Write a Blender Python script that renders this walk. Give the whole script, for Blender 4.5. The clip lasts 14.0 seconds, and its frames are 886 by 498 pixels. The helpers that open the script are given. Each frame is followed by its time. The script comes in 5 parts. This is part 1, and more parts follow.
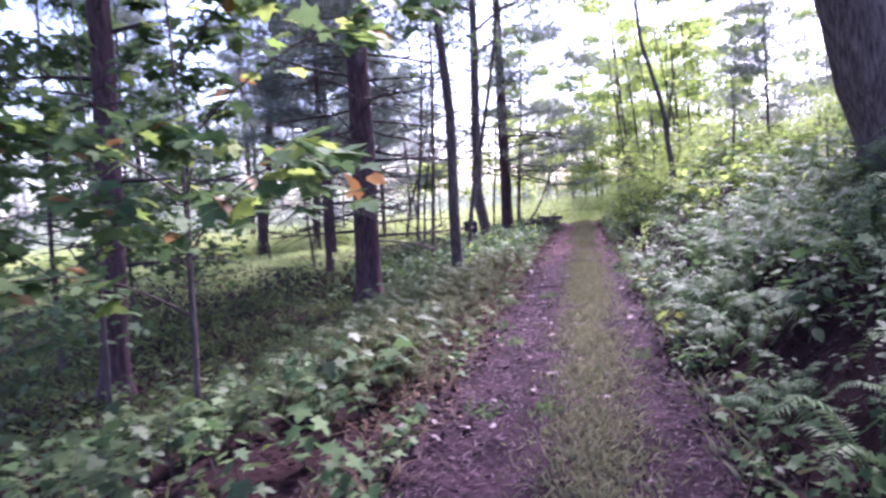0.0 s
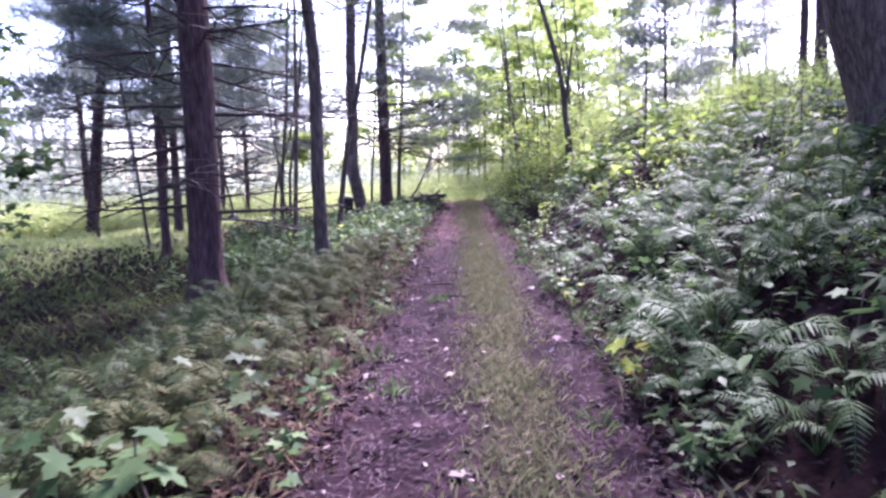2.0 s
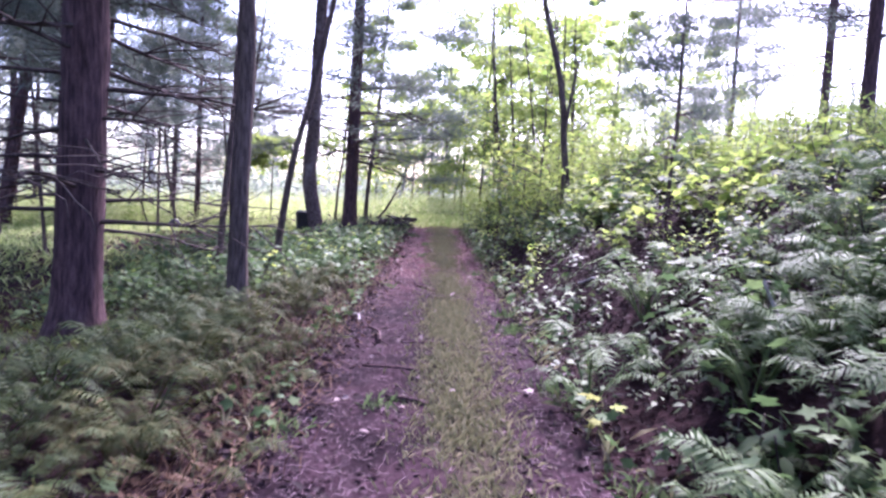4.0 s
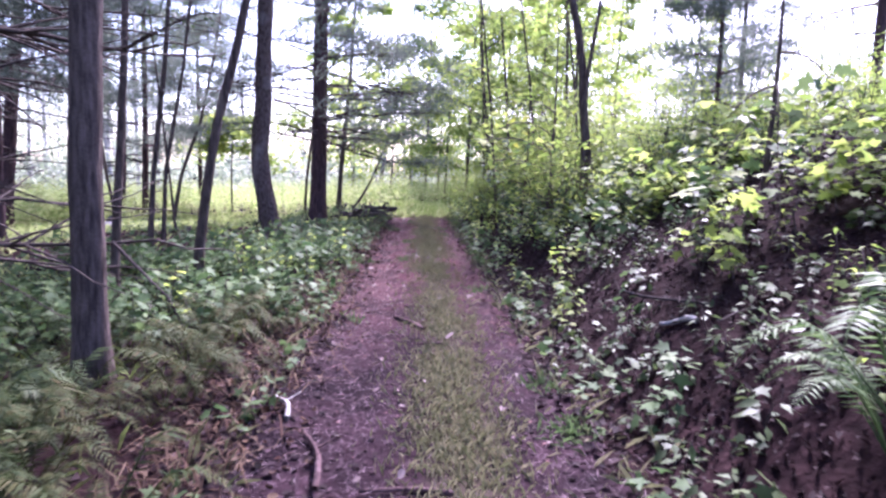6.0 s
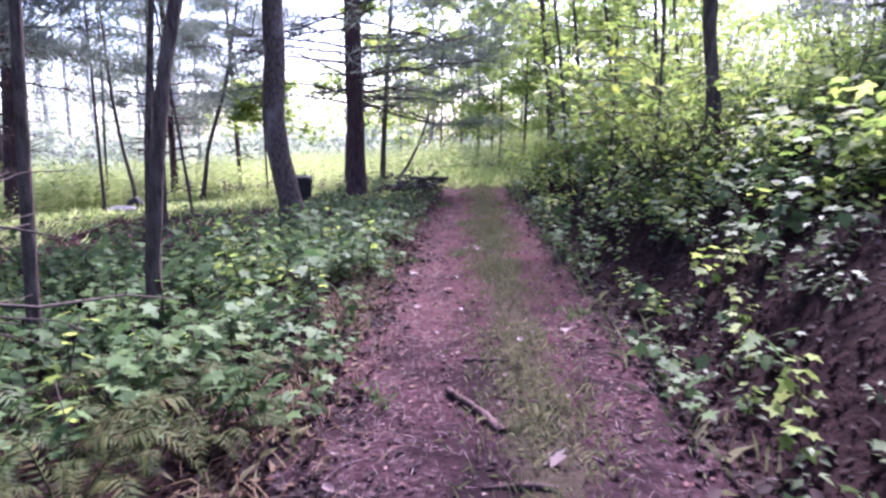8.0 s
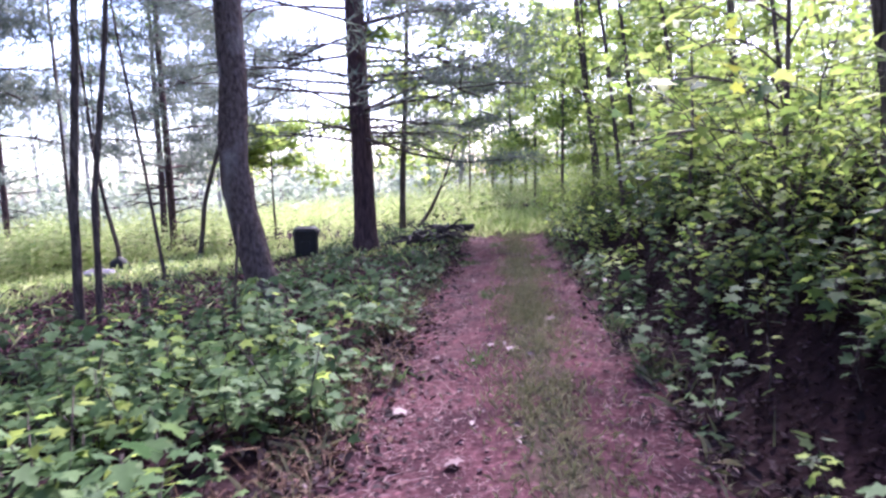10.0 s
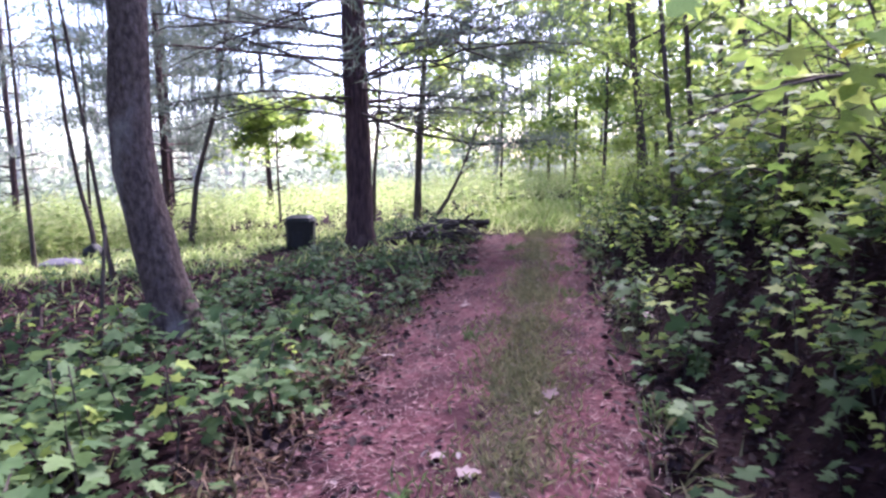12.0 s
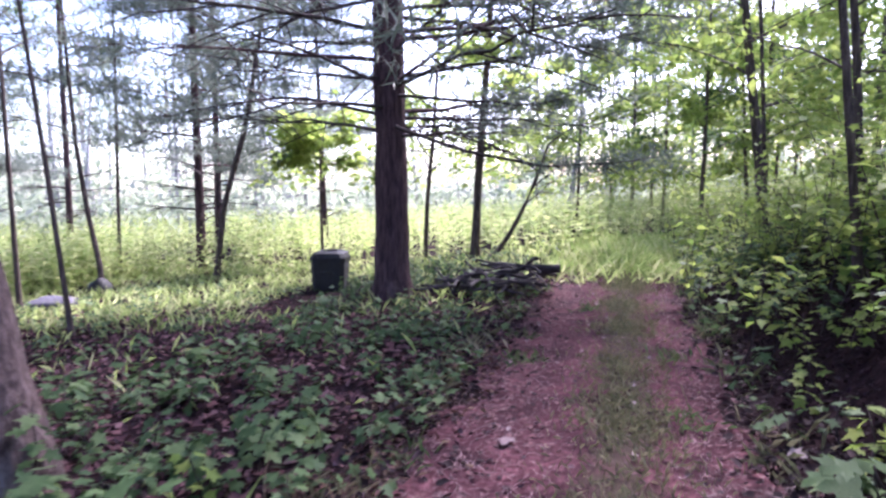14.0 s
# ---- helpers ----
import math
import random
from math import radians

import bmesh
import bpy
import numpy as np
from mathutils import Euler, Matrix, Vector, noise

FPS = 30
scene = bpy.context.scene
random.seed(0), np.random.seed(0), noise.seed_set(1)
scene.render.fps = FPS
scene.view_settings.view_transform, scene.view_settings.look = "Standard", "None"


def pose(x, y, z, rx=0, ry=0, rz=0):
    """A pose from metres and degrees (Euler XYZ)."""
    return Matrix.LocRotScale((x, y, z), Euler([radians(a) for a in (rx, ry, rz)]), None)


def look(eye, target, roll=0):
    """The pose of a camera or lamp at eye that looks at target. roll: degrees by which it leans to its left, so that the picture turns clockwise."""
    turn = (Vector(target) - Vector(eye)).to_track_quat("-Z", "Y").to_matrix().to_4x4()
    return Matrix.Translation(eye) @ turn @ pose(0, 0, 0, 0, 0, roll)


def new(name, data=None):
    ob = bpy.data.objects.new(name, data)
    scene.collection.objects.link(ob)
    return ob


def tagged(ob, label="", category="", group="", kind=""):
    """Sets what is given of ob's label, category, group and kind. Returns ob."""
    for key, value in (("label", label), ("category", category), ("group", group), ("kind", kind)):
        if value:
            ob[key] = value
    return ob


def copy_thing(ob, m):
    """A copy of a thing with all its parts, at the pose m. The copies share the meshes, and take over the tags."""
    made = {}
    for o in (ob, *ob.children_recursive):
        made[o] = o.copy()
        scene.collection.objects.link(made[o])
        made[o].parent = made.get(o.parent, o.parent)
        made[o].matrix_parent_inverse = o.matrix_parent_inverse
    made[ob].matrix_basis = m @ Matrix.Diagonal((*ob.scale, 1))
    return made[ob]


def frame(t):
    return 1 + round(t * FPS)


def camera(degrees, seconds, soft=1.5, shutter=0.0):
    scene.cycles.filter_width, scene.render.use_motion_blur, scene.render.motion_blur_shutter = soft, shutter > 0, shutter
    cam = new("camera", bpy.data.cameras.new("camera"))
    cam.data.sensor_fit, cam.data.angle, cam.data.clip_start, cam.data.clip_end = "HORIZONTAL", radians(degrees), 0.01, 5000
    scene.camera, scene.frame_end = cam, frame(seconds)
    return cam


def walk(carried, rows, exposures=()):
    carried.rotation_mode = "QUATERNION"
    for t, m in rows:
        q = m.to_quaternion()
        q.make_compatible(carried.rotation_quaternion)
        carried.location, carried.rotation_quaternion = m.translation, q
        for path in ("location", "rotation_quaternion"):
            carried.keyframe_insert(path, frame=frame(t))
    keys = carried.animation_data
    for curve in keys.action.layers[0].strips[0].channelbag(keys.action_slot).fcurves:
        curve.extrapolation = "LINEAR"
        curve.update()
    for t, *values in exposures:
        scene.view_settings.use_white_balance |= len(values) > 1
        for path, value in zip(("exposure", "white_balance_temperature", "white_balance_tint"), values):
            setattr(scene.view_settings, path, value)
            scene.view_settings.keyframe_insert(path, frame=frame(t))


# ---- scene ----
cam = camera(70.36, 14.0, soft=2.6, shutter=0.3)
PATH = [
    (0.0, -0.000, 0.000, 1.544, 85.36, 4.73, 12.43),
    (0.5, -0.067, 0.602, 1.503, 84.12, 1.73, 6.93),
    (1.0, -0.184, 1.167, 1.445, 82.29, -0.14, 7.18),
    (1.5, -0.250, 1.795, 1.409, 81.40, 3.13, 4.97),
    (2.0, -0.266, 2.438, 1.416, 82.60, 2.83, 1.56),
    (2.5, -0.215, 3.015, 1.391, 81.12, 1.88, -1.58),
    (3.0, -0.167, 3.630, 1.420, 80.13, 1.41, -0.17),
    (3.5, -0.217, 4.325, 1.425, 82.04, -2.75, -0.10),
    (4.0, -0.250, 5.058, 1.432, 84.54, -2.43, -0.67),
    (4.2, -0.253, 5.358, 1.434, 84.85, -0.63, -1.06),
    (6.3, -0.274, 8.492, 1.434, 82.99, -1.63, -2.83),
    (6.5, -0.270, 8.788, 1.430, 84.26, -2.36, -2.92),
    (7.0, -0.273, 9.514, 1.426, 84.03, 1.59, -2.74),
    (7.5, -0.327, 10.190, 1.475, 82.03, -0.14, -0.99),
    (8.0, -0.336, 10.760, 1.436, 79.75, 1.39, 2.18),
    (8.5, -0.354, 11.427, 1.431, 82.10, 1.35, 3.06),
    (9.0, -0.383, 12.163, 1.446, 83.52, 0.50, 3.43),
    (9.2, -0.371, 12.435, 1.448, 83.17, 1.59, 3.44),
    (11.3, 0.076, 15.086, 1.432, 83.65, 2.86, 7.44),
    (11.5, 0.111, 15.302, 1.432, 83.46, 1.94, 8.81),
    (12.0, 0.162, 15.797, 1.419, 82.17, 2.22, 9.29),
    (12.5, 0.122, 16.423, 1.462, 80.71, 0.77, 12.26),
    (13.0, 0.027, 17.101, 1.474, 82.16, 1.85, 14.80),
    (13.5, 0.001, 17.746, 1.460, 83.98, 2.85, 18.15),
    (14.0, -0.000, 18.427, 1.458, 84.50, 1.69, 16.16),
]
EXPOSURES = [(0.0, 2.26, 5550, 46), (4.0, 2.26, 5550, 46), (8.0, 2.20, 5550, 39), (14.0, 2.31, 5650, 36)]
walk(cam, [(t, pose(x, y, z, rx, ry, rz)) for t, x, y, z, rx, ry, rz in PATH], exposures=EXPOSURES)

# ---------------------------------------------------------------- light
world = bpy.data.worlds.new("world")
scene.world = world
world.use_nodes = True
wn = world.node_tree.nodes
sky = wn.new("ShaderNodeTexSky")
sky.sky_type = "NISHITA"
sky.sun_disc = False
sky.sun_elevation, sky.sun_rotation = radians(46), radians(22)
sky.air_density, sky.dust_density, sky.ozone_density = 1.0, 2.0, 1.0
wn["Background"].inputs[1].default_value = 0.15
world.node_tree.links.new(sky.outputs[0], wn["Background"].inputs[0])
sun = new("sun", bpy.data.lights.new("sun", "SUN"))
sun.data.energy, sun.data.angle, sun.data.color = 5.0, radians(13.0), (1.0, 0.95, 0.86)
sun.matrix_basis = look((9.2, 22.8, 25.5), (0, 0, 0))


# ---------------------------------------------------------------- the lie of the land
def smooth(a, b, v):
    k = np.clip((v - a) / (b - a), 0, 1)
    return k * k * (3 - 2 * k)


def land(x, y):
    """Height of the ground: a level track, a bank that climbs on its right, a slight fall on its left."""
    x, y = np.asarray(x, float), np.asarray(y, float)
    u = x - 0.02
    fade = 1 - 0.75 * smooth(22, 33, y)
    r = np.clip(u - 0.75, 0, None)
    bank = (0.6 * np.minimum(r, 2.7) + 0.27 * np.clip(r - 2.7, 0, 5) + 0.10 * np.clip(r - 7.7, 0, 30)) * fade
    bank = bank * smooth(0.0, 0.9, r)
    l = np.clip(-u - 1.3, 0, None)
    fall = -0.68 + 0.53 * smooth(13, 19, y) - 0.20 * smooth(23, 29, y)
    left = fall * smooth(0.2, 4.5, l) - 0.02 * np.clip(l - 4, 0, 12)
    bumps = 0.05 * np.sin(x * 1.7 + 0.6 * y) * np.sin(y * 1.3 - 0.4 * x) + 0.03 * np.sin(3.1 * x + 1.0) * np.sin(2.7 * y)
    bumps = bumps * (smooth(0.2, 1.2, r) + smooth(0.2, 1.2, l))
    rut = -0.045 * np.exp(-((u + 0.72) / 0.32) ** 2) - 0.03 * np.exp(-((u - 0.42) / 0.2) ** 2)
    return bank + left + bumps + rut


# ---------------------------------------------------------------- materials
def tree_of(mat):
    mat.use_nodes = True
    nt = mat.node_tree
    return nt, nt.nodes, nt.links


def ramp(nodes, stops):
    r = nodes.new("ShaderNodeValToRGB")
    while len(r.color_ramp.elements) < len(stops):
        r.color_ramp.elements.new(0.5)
    for e, (p, c) in zip(r.color_ramp.elements, stops):
        e.position, e.color = p, (*c, 1)
    return r


def noise_tex(nodes, links, scale, detail=4, coord=None, stretch=None):
    n = nodes.new("ShaderNodeTexNoise")
    n.inputs["Scale"].default_value, n.inputs["Detail"].default_value = scale, detail
    if coord is not None:
        if stretch:
            m = nodes.new("ShaderNodeMapping")
            m.inputs["Scale"].default_value = stretch
            links.new(coord, m.inputs[0])
            coord = m.outputs[0]
        links.new(coord, n.inputs["Vector"])
    return n


def leaf_material(name, colours, rough=0.45, through_light=0.35, spec=0.5):
    """Thin leaves: each leaf takes its own tone, a little light passes through."""
    mat = bpy.data.materials.new(name)
    nt, nodes, links = tree_of(mat)
    geo, info = nodes.new("ShaderNodeNewGeometry"), nodes.new("ShaderNodeObjectInfo")
    add = nodes.new("ShaderNodeMath")
    add.operation = "ADD"
    links.new(geo.outputs["Random Per Island"], add.inputs[0])
    links.new(info.outputs["Random"], add.inputs[1])
    fr = nodes.new("ShaderNodeMath")
    fr.operation = "FRACT"
    links.new(add.outputs[0], fr.inputs[0])
    r = ramp(nodes, [(i / (len(colours) - 1), c) for i, c in enumerate(colours)])
    links.new(fr.outputs[0], r.inputs[0])
    tc = nodes.new("ShaderNodeTexCoord")
    n = noise_tex(nodes, links, 22, 3, tc.outputs["Object"])
    mix = nodes.new("ShaderNodeMix")
    mix.data_type, mix.blend_type = "RGBA", "MULTIPLY"
    mix.inputs["Factor"].default_value = 0.55
    links.new(r.outputs[0], mix.inputs["A"])
    links.new(n.outputs["Fac"], mix.inputs["B"])
    bright = nodes.new("ShaderNodeHueSaturation")
    bright.inputs["Value"].default_value = 1.35
    links.new(mix.outputs["Result"], bright.inputs["Color"])
    p = nodes["Principled BSDF"]
    p.inputs["Roughness"].default_value = rough
    p.inputs["Specular IOR Level"].default_value = spec
    links.new(bright.outputs[0], p.inputs["Base Color"])
    tr = nodes.new("ShaderNodeBsdfTranslucent")
    links.new(bright.outputs[0], tr.inputs["Color"])
    ms = nodes.new("ShaderNodeMixShader")
    ms.inputs[0].default_value = through_light
    links.new(p.outputs[0], ms.inputs[1])
    links.new(tr.outputs[0], ms.inputs[2])
    links.new(ms.outputs[0], nodes["Material Output"].inputs[0])
    return mat


def bark_material(name, dark, light, patch, patch_from=0.62, furrow=26.0, bump=0.6, along=0.16):
    mat = bpy.data.materials.new(name)
    nt, nodes, links = tree_of(mat)
    tc = nodes.new("ShaderNodeTexCoord")
    n1 = noise_tex(nodes, links, furrow, 6, tc.outputs["Object"], (1, 1, along))
    n2 = noise_tex(nodes, links, 2.2, 4, tc.outputs["Object"], (1, 1, 0.5))
    n3 = noise_tex(nodes, links, 60, 3, tc.outputs["Object"])
    r = ramp(nodes, [(0.3, dark), (0.7, light)])
    links.new(n1.outputs["Fac"], r.inputs[0])
    f = ramp(nodes, [(patch_from, (0, 0, 0)), (patch_from + 0.12, (1, 1, 1))])
    links.new(n2.outputs["Fac"], f.inputs[0])
    mix = nodes.new("ShaderNodeMix")
    mix.data_type = "RGBA"
    mix.inputs["B"].default_value = (*patch, 1)
    links.new(f.outputs[0], mix.inputs["Factor"])
    links.new(r.outputs[0], mix.inputs["A"])
    mul = nodes.new("ShaderNodeMix")
    mul.data_type, mul.blend_type = "RGBA", "OVERLAY"
    mul.inputs["Factor"].default_value = 0.5
    links.new(mix.outputs["Result"], mul.inputs["A"])
    links.new(n3.outputs["Fac"], mul.inputs["B"])
    p = nodes["Principled BSDF"]
    p.inputs["Roughness"].default_value = 0.9
    p.inputs["Specular IOR Level"].default_value = 0.08
    links.new(mul.outputs["Result"], p.inputs["Base Color"])
    b = nodes.new("ShaderNodeBump")
    b.inputs["Strength"].default_value, b.inputs["Distance"].default_value = bump, 0.03
    links.new(n1.outputs["Fac"], b.inputs["Height"])
    links.new(b.outputs[0], p.inputs["Normal"])
    return mat


def earth_material(name, stops, scale, bump=0.5, second=None, strip=None):
    mat = bpy.data.materials.new(name)
    nt, nodes, links = tree_of(mat)
    tc = nodes.new("ShaderNodeTexCoord")
    n1 = noise_tex(nodes, links, scale, 8, tc.outputs["Object"])
    n2 = noise_tex(nodes, links, 2.2 if strip else 0.9, 5, tc.outputs["Object"])
    r = ramp(nodes, stops)
    links.new(n1.outputs["Fac"], r.inputs[0])
    mix = nodes.new("ShaderNodeMix")
    mix.data_type = "RGBA"
    f = ramp(nodes, [(0.42, (0, 0, 0)), (0.62, (1, 1, 1))])
    links.new(n2.outputs["Fac"], f.inputs[0])
    links.new(f.outputs[0], mix.inputs["Factor"])
    links.new(r.outputs[0], mix.inputs["A"])
    mix.inputs["B"].default_value = (*(second or stops[-1][1]), 1)
    p = nodes["Principled BSDF"]
    p.inputs["Roughness"].default_value = 0.98
    p.inputs["Specular IOR Level"].default_value = 0.04
    result = mix.outputs["Result"]
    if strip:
        # along the track the earth turns from shade-painted purplish to lighter rusty
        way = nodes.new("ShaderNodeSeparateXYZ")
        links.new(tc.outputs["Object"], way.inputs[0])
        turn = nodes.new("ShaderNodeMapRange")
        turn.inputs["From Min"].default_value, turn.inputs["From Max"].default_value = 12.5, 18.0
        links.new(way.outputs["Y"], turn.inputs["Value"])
        rust_and_shade = nodes.new("ShaderNodeMix")
        rust_and_shade.data_type, rust_and_shade.blend_type = "RGBA", "MULTIPLY"
        rust_and_shade.inputs["B"].default_value = (2.9, 2.2, 1.95, 1)
        links.new(turn.outputs["Result"], rust_and_shade.inputs["Factor"])
        links.new(result, rust_and_shade.inputs["A"])
        result = rust_and_shade.outputs["Result"]
        # the unworn crown between the ruts, with a ragged edge
        sep = nodes.new("ShaderNodeSeparateXYZ")
        links.new(tc.outputs["Object"], sep.inputs[0])
        ragged = noise_tex(nodes, links, 4.5, 6, tc.outputs["Object"])
        off = nodes.new("ShaderNodeMath")
        off.operation, off.inputs[1].default_value = "MULTIPLY_ADD", 0.6
        links.new(ragged.outputs["Fac"], off.inputs[0])
        links.new(sep.outputs["X"], off.inputs[2])
        band = ramp(nodes, [(0.0, (0, 0, 0)), (0.30, (0, 0, 0)), (0.44, (0.8, 0.8, 0.8)), (0.58, (0.8, 0.8, 0.8)), (0.76, (0, 0, 0))])
        shift = nodes.new("ShaderNodeMath")
        shift.operation, shift.inputs[1].default_value = "ADD", 0.235
        links.new(off.outputs[0], shift.inputs[0])
        links.new(shift.outputs[0], band.inputs[0])
        top = nodes.new("ShaderNodeMix")
        top.data_type = "RGBA"
        top.inputs["B"].default_value = (*strip, 1)
        links.new(band.outputs[0], top.inputs["Factor"])
        links.new(result, top.inputs["A"])
        result = top.outputs["Result"]
    links.new(result, p.inputs["Base Color"])
    b = nodes.new("ShaderNodeBump")
    b.inputs["Strength"].default_value, b.inputs["Distance"].default_value = bump, 0.03
    links.new(n1.outputs["Fac"], b.inputs["Height"])
    links.new(b.outputs[0], p.inputs["Normal"])
    return mat


def plain_material(name, colour, rough=0.6, vary=0.4, scale=14):
    mat = bpy.data.materials.new(name)
    nt, nodes, links = tree_of(mat)
    tc = nodes.new("ShaderNodeTexCoord")
    n = noise_tex(nodes, links, scale, 5, tc.outputs["Object"])
    r = ramp(nodes, [(0.3, [c * (1 - vary) for c in colour]), (0.7, [min(1, c * (1 + vary)) for c in colour])])
    links.new(n.outputs["Fac"], r.inputs[0])
    p = nodes["Principled BSDF"]
    p.inputs["Roughness"].default_value = rough
    links.new(r.outputs[0], p.inputs["Base Color"])
    return mat


PINE_BARK = bark_material("pine bark", (0.03, 0.019, 0.022), (0.12, 0.073, 0.078), (0.17, 0.115, 0.122))
GREY_BARK = bark_material("grey bark", (0.036, 0.027, 0.026), (0.135, 0.102, 0.095), (0.2, 0.165, 0.148), 0.62, 34, 0.6)
BIRCH_BARK = bark_material("pale mottled bark", (0.045, 0.031, 0.03), (0.15, 0.11, 0.105), (0.25, 0.215, 0.21), 0.57, 24, 1.0, 0.55)
DEAD_TWIG = bark_material("dead twig", (0.028, 0.021, 0.022), (0.085, 0.068, 0.066), (0.12, 0.105, 0.1), 0.62, 40, 0.3)
# far trunks: the bark is lightened so that its colour carries the haze
HAZE_TINT_BARK = bark_material("far bark tinted for haze", (0.22, 0.2, 0.2), (0.45, 0.42, 0.42), (0.55, 0.52, 0.52), 0.5, 12, 0.2)
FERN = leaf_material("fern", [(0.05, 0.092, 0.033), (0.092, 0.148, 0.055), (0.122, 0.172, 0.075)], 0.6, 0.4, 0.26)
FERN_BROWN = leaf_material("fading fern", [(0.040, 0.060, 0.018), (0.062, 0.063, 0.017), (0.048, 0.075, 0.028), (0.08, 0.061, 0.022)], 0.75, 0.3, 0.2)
# darker copy of the fern green, with shade under the pines painted in
FERN_SHADE_TINT = leaf_material("fern tinted for shade", [(0.024, 0.047, 0.016), (0.044, 0.072, 0.022), (0.062, 0.084, 0.024)], 0.65, 0.35, 0.25)
MAPLE = leaf_material("maple leaf", [(0.047, 0.09, 0.035), (0.084, 0.14, 0.054), (0.124, 0.182, 0.07)], 0.6, 0.4, 0.17)
LIME = leaf_material("young lime leaf", [(0.16, 0.25, 0.055), (0.27, 0.36, 0.08), (0.36, 0.42, 0.11)], 0.58, 0.62, 0.2)
DARK_LEAF = leaf_material("dark leaf", [(0.036, 0.060, 0.026), (0.064, 0.096, 0.038), (0.092, 0.124, 0.048)], 0.55, 0.36, 0.24)
NEEDLE = leaf_material("pine needles", [(0.092, 0.121, 0.094), (0.144, 0.176, 0.140), (0.196, 0.218, 0.175)], 0.6, 0.33, 0.3)
# far foliage: haze is painted in as a pale leaf colour
HAZE_TINT_LEAF = leaf_material("far leaf tinted for haze", [(0.26, 0.32, 0.2), (0.36, 0.42, 0.28), (0.42, 0.45, 0.36)], 0.6, 0.5)
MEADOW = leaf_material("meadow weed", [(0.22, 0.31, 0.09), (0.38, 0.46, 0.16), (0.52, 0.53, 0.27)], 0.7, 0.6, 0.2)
# grass green darkened so that the near grass carries painted shade
SHADE_TINT_GRASS = leaf_material("grass tinted for shade", [(0.085, 0.12, 0.036), (0.14, 0.18, 0.056), (0.19, 0.215, 0.08)], 0.7, 0.35, 0.2)
GRASS = leaf_material("track grass", [(0.105, 0.115, 0.055), (0.165, 0.165, 0.09), (0.23, 0.21, 0.135)], 0.8, 0.3, 0.2)
# purplish litter and needles are darker than the rusty: tree shade is painted in
LITTER = leaf_material("fallen leaf", [(0.020, 0.010, 0.014), (0.046, 0.024, 0.032), (0.030, 0.015, 0.021), (0.085, 0.052, 0.066)], 0.85, 0.05, 0.1)
RUSTY = leaf_material("rusty fallen leaf", [(0.065, 0.03, 0.034), (0.135, 0.066, 0.07), (0.1, 0.048, 0.05), (0.2, 0.115, 0.122)], 0.85, 0.05, 0.1)
RUSTY_STRAW = leaf_material("rusty fallen needle", [(0.08, 0.04, 0.045), (0.165, 0.098, 0.105), (0.28, 0.19, 0.195)], 0.7, 0.05, 0.3)
STRAW = leaf_material("fallen needle", [(0.03, 0.017, 0.023), (0.10, 0.066, 0.082), (0.26, 0.19, 0.215)], 0.8, 0.05, 0.12)
DARK_LITTER = leaf_material("dark fallen leaf", [(0.010, 0.006, 0.008), (0.024, 0.012, 0.015), (0.016, 0.009, 0.011), (0.05, 0.03, 0.034)], 0.8, 0.05, 0.12)
DEAD_STALK = leaf_material("dead stalk", [(0.05, 0.028, 0.02), (0.11, 0.068, 0.045), (0.17, 0.12, 0.085), (0.075, 0.036, 0.03)], 0.85, 0.15, 0.1)
PALE_LITTER = leaf_material("pale fallen leaf", [(0.12, 0.075, 0.08), (0.19, 0.135, 0.14), (0.27, 0.215, 0.21)], 0.7, 0.05, 0.25)
ORANGE = leaf_material("withered leaf", [(0.25, 0.12, 0.04), (0.38, 0.22, 0.10)], 0.6, 0.3)
YELLOW = leaf_material("yellowing leaf", [(0.25, 0.33, 0.05), (0.42, 0.41, 0.07)], 0.6, 0.4, 0.2)
# shade over the start of the track is put into this dark base
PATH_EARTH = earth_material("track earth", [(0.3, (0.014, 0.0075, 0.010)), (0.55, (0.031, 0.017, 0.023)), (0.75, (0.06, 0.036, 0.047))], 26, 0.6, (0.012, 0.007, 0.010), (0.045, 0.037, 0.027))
FLOOR_EARTH = earth_material("forest floor", [(0.3, (0.009, 0.005, 0.006)), (0.55, (0.02, 0.010, 0.012)), (0.75, (0.04, 0.022, 0.024))], 14, 0.9, (0.017, 0.009, 0.010))
BLACK_PLASTIC = plain_material("weathered black plastic", (0.011, 0.010, 0.011), 0.7, 0.35)
ROTTEN = plain_material("rotten wood", (0.035, 0.027, 0.03), 0.9, 0.4, 30)
PALE_STONE = plain_material("pale grey stone", (0.1, 0.092, 0.115), 0.8, 0.25)
BLEACHED = plain_material("bleached wood", (0.25, 0.235, 0.235), 0.8, 0.4, 26)


# ---------------------------------------------------------------- mesh tools
rng = np.random.default_rng(7)


def link_mesh(name, V, T, mat, parent=None, label="", soft=True):
    """One mesh object from arrays of vertices and triangles."""
    V, T = np.ascontiguousarray(V, np.float32), np.ascontiguousarray(T, np.int32)
    me = bpy.data.meshes.new(name)
    me.vertices.add(len(V))
    me.vertices.foreach_set("co", V.ravel())
    me.loops.add(T.size)
    me.loops.foreach_set("vertex_index", T.ravel())
    me.polygons.add(len(T))
    me.polygons.foreach_set("loop_start", np.arange(0, T.size, 3, dtype=np.int32))
    if soft:
        me.polygons.foreach_set("use_smooth", np.ones(len(T), dtype=bool))
    me.update(calc_edges=True)
    if mat:
        me.materials.append(mat)
    ob = new(name, me)
    if parent:
        ob.parent = parent
    if label:
        ob["label"] = label
    return ob


def root(name, x, y, z):
    ob = new(name)
    ob.empty_display_size = 0.1
    ob.matrix_basis = pose(x, y, z)
    return ob


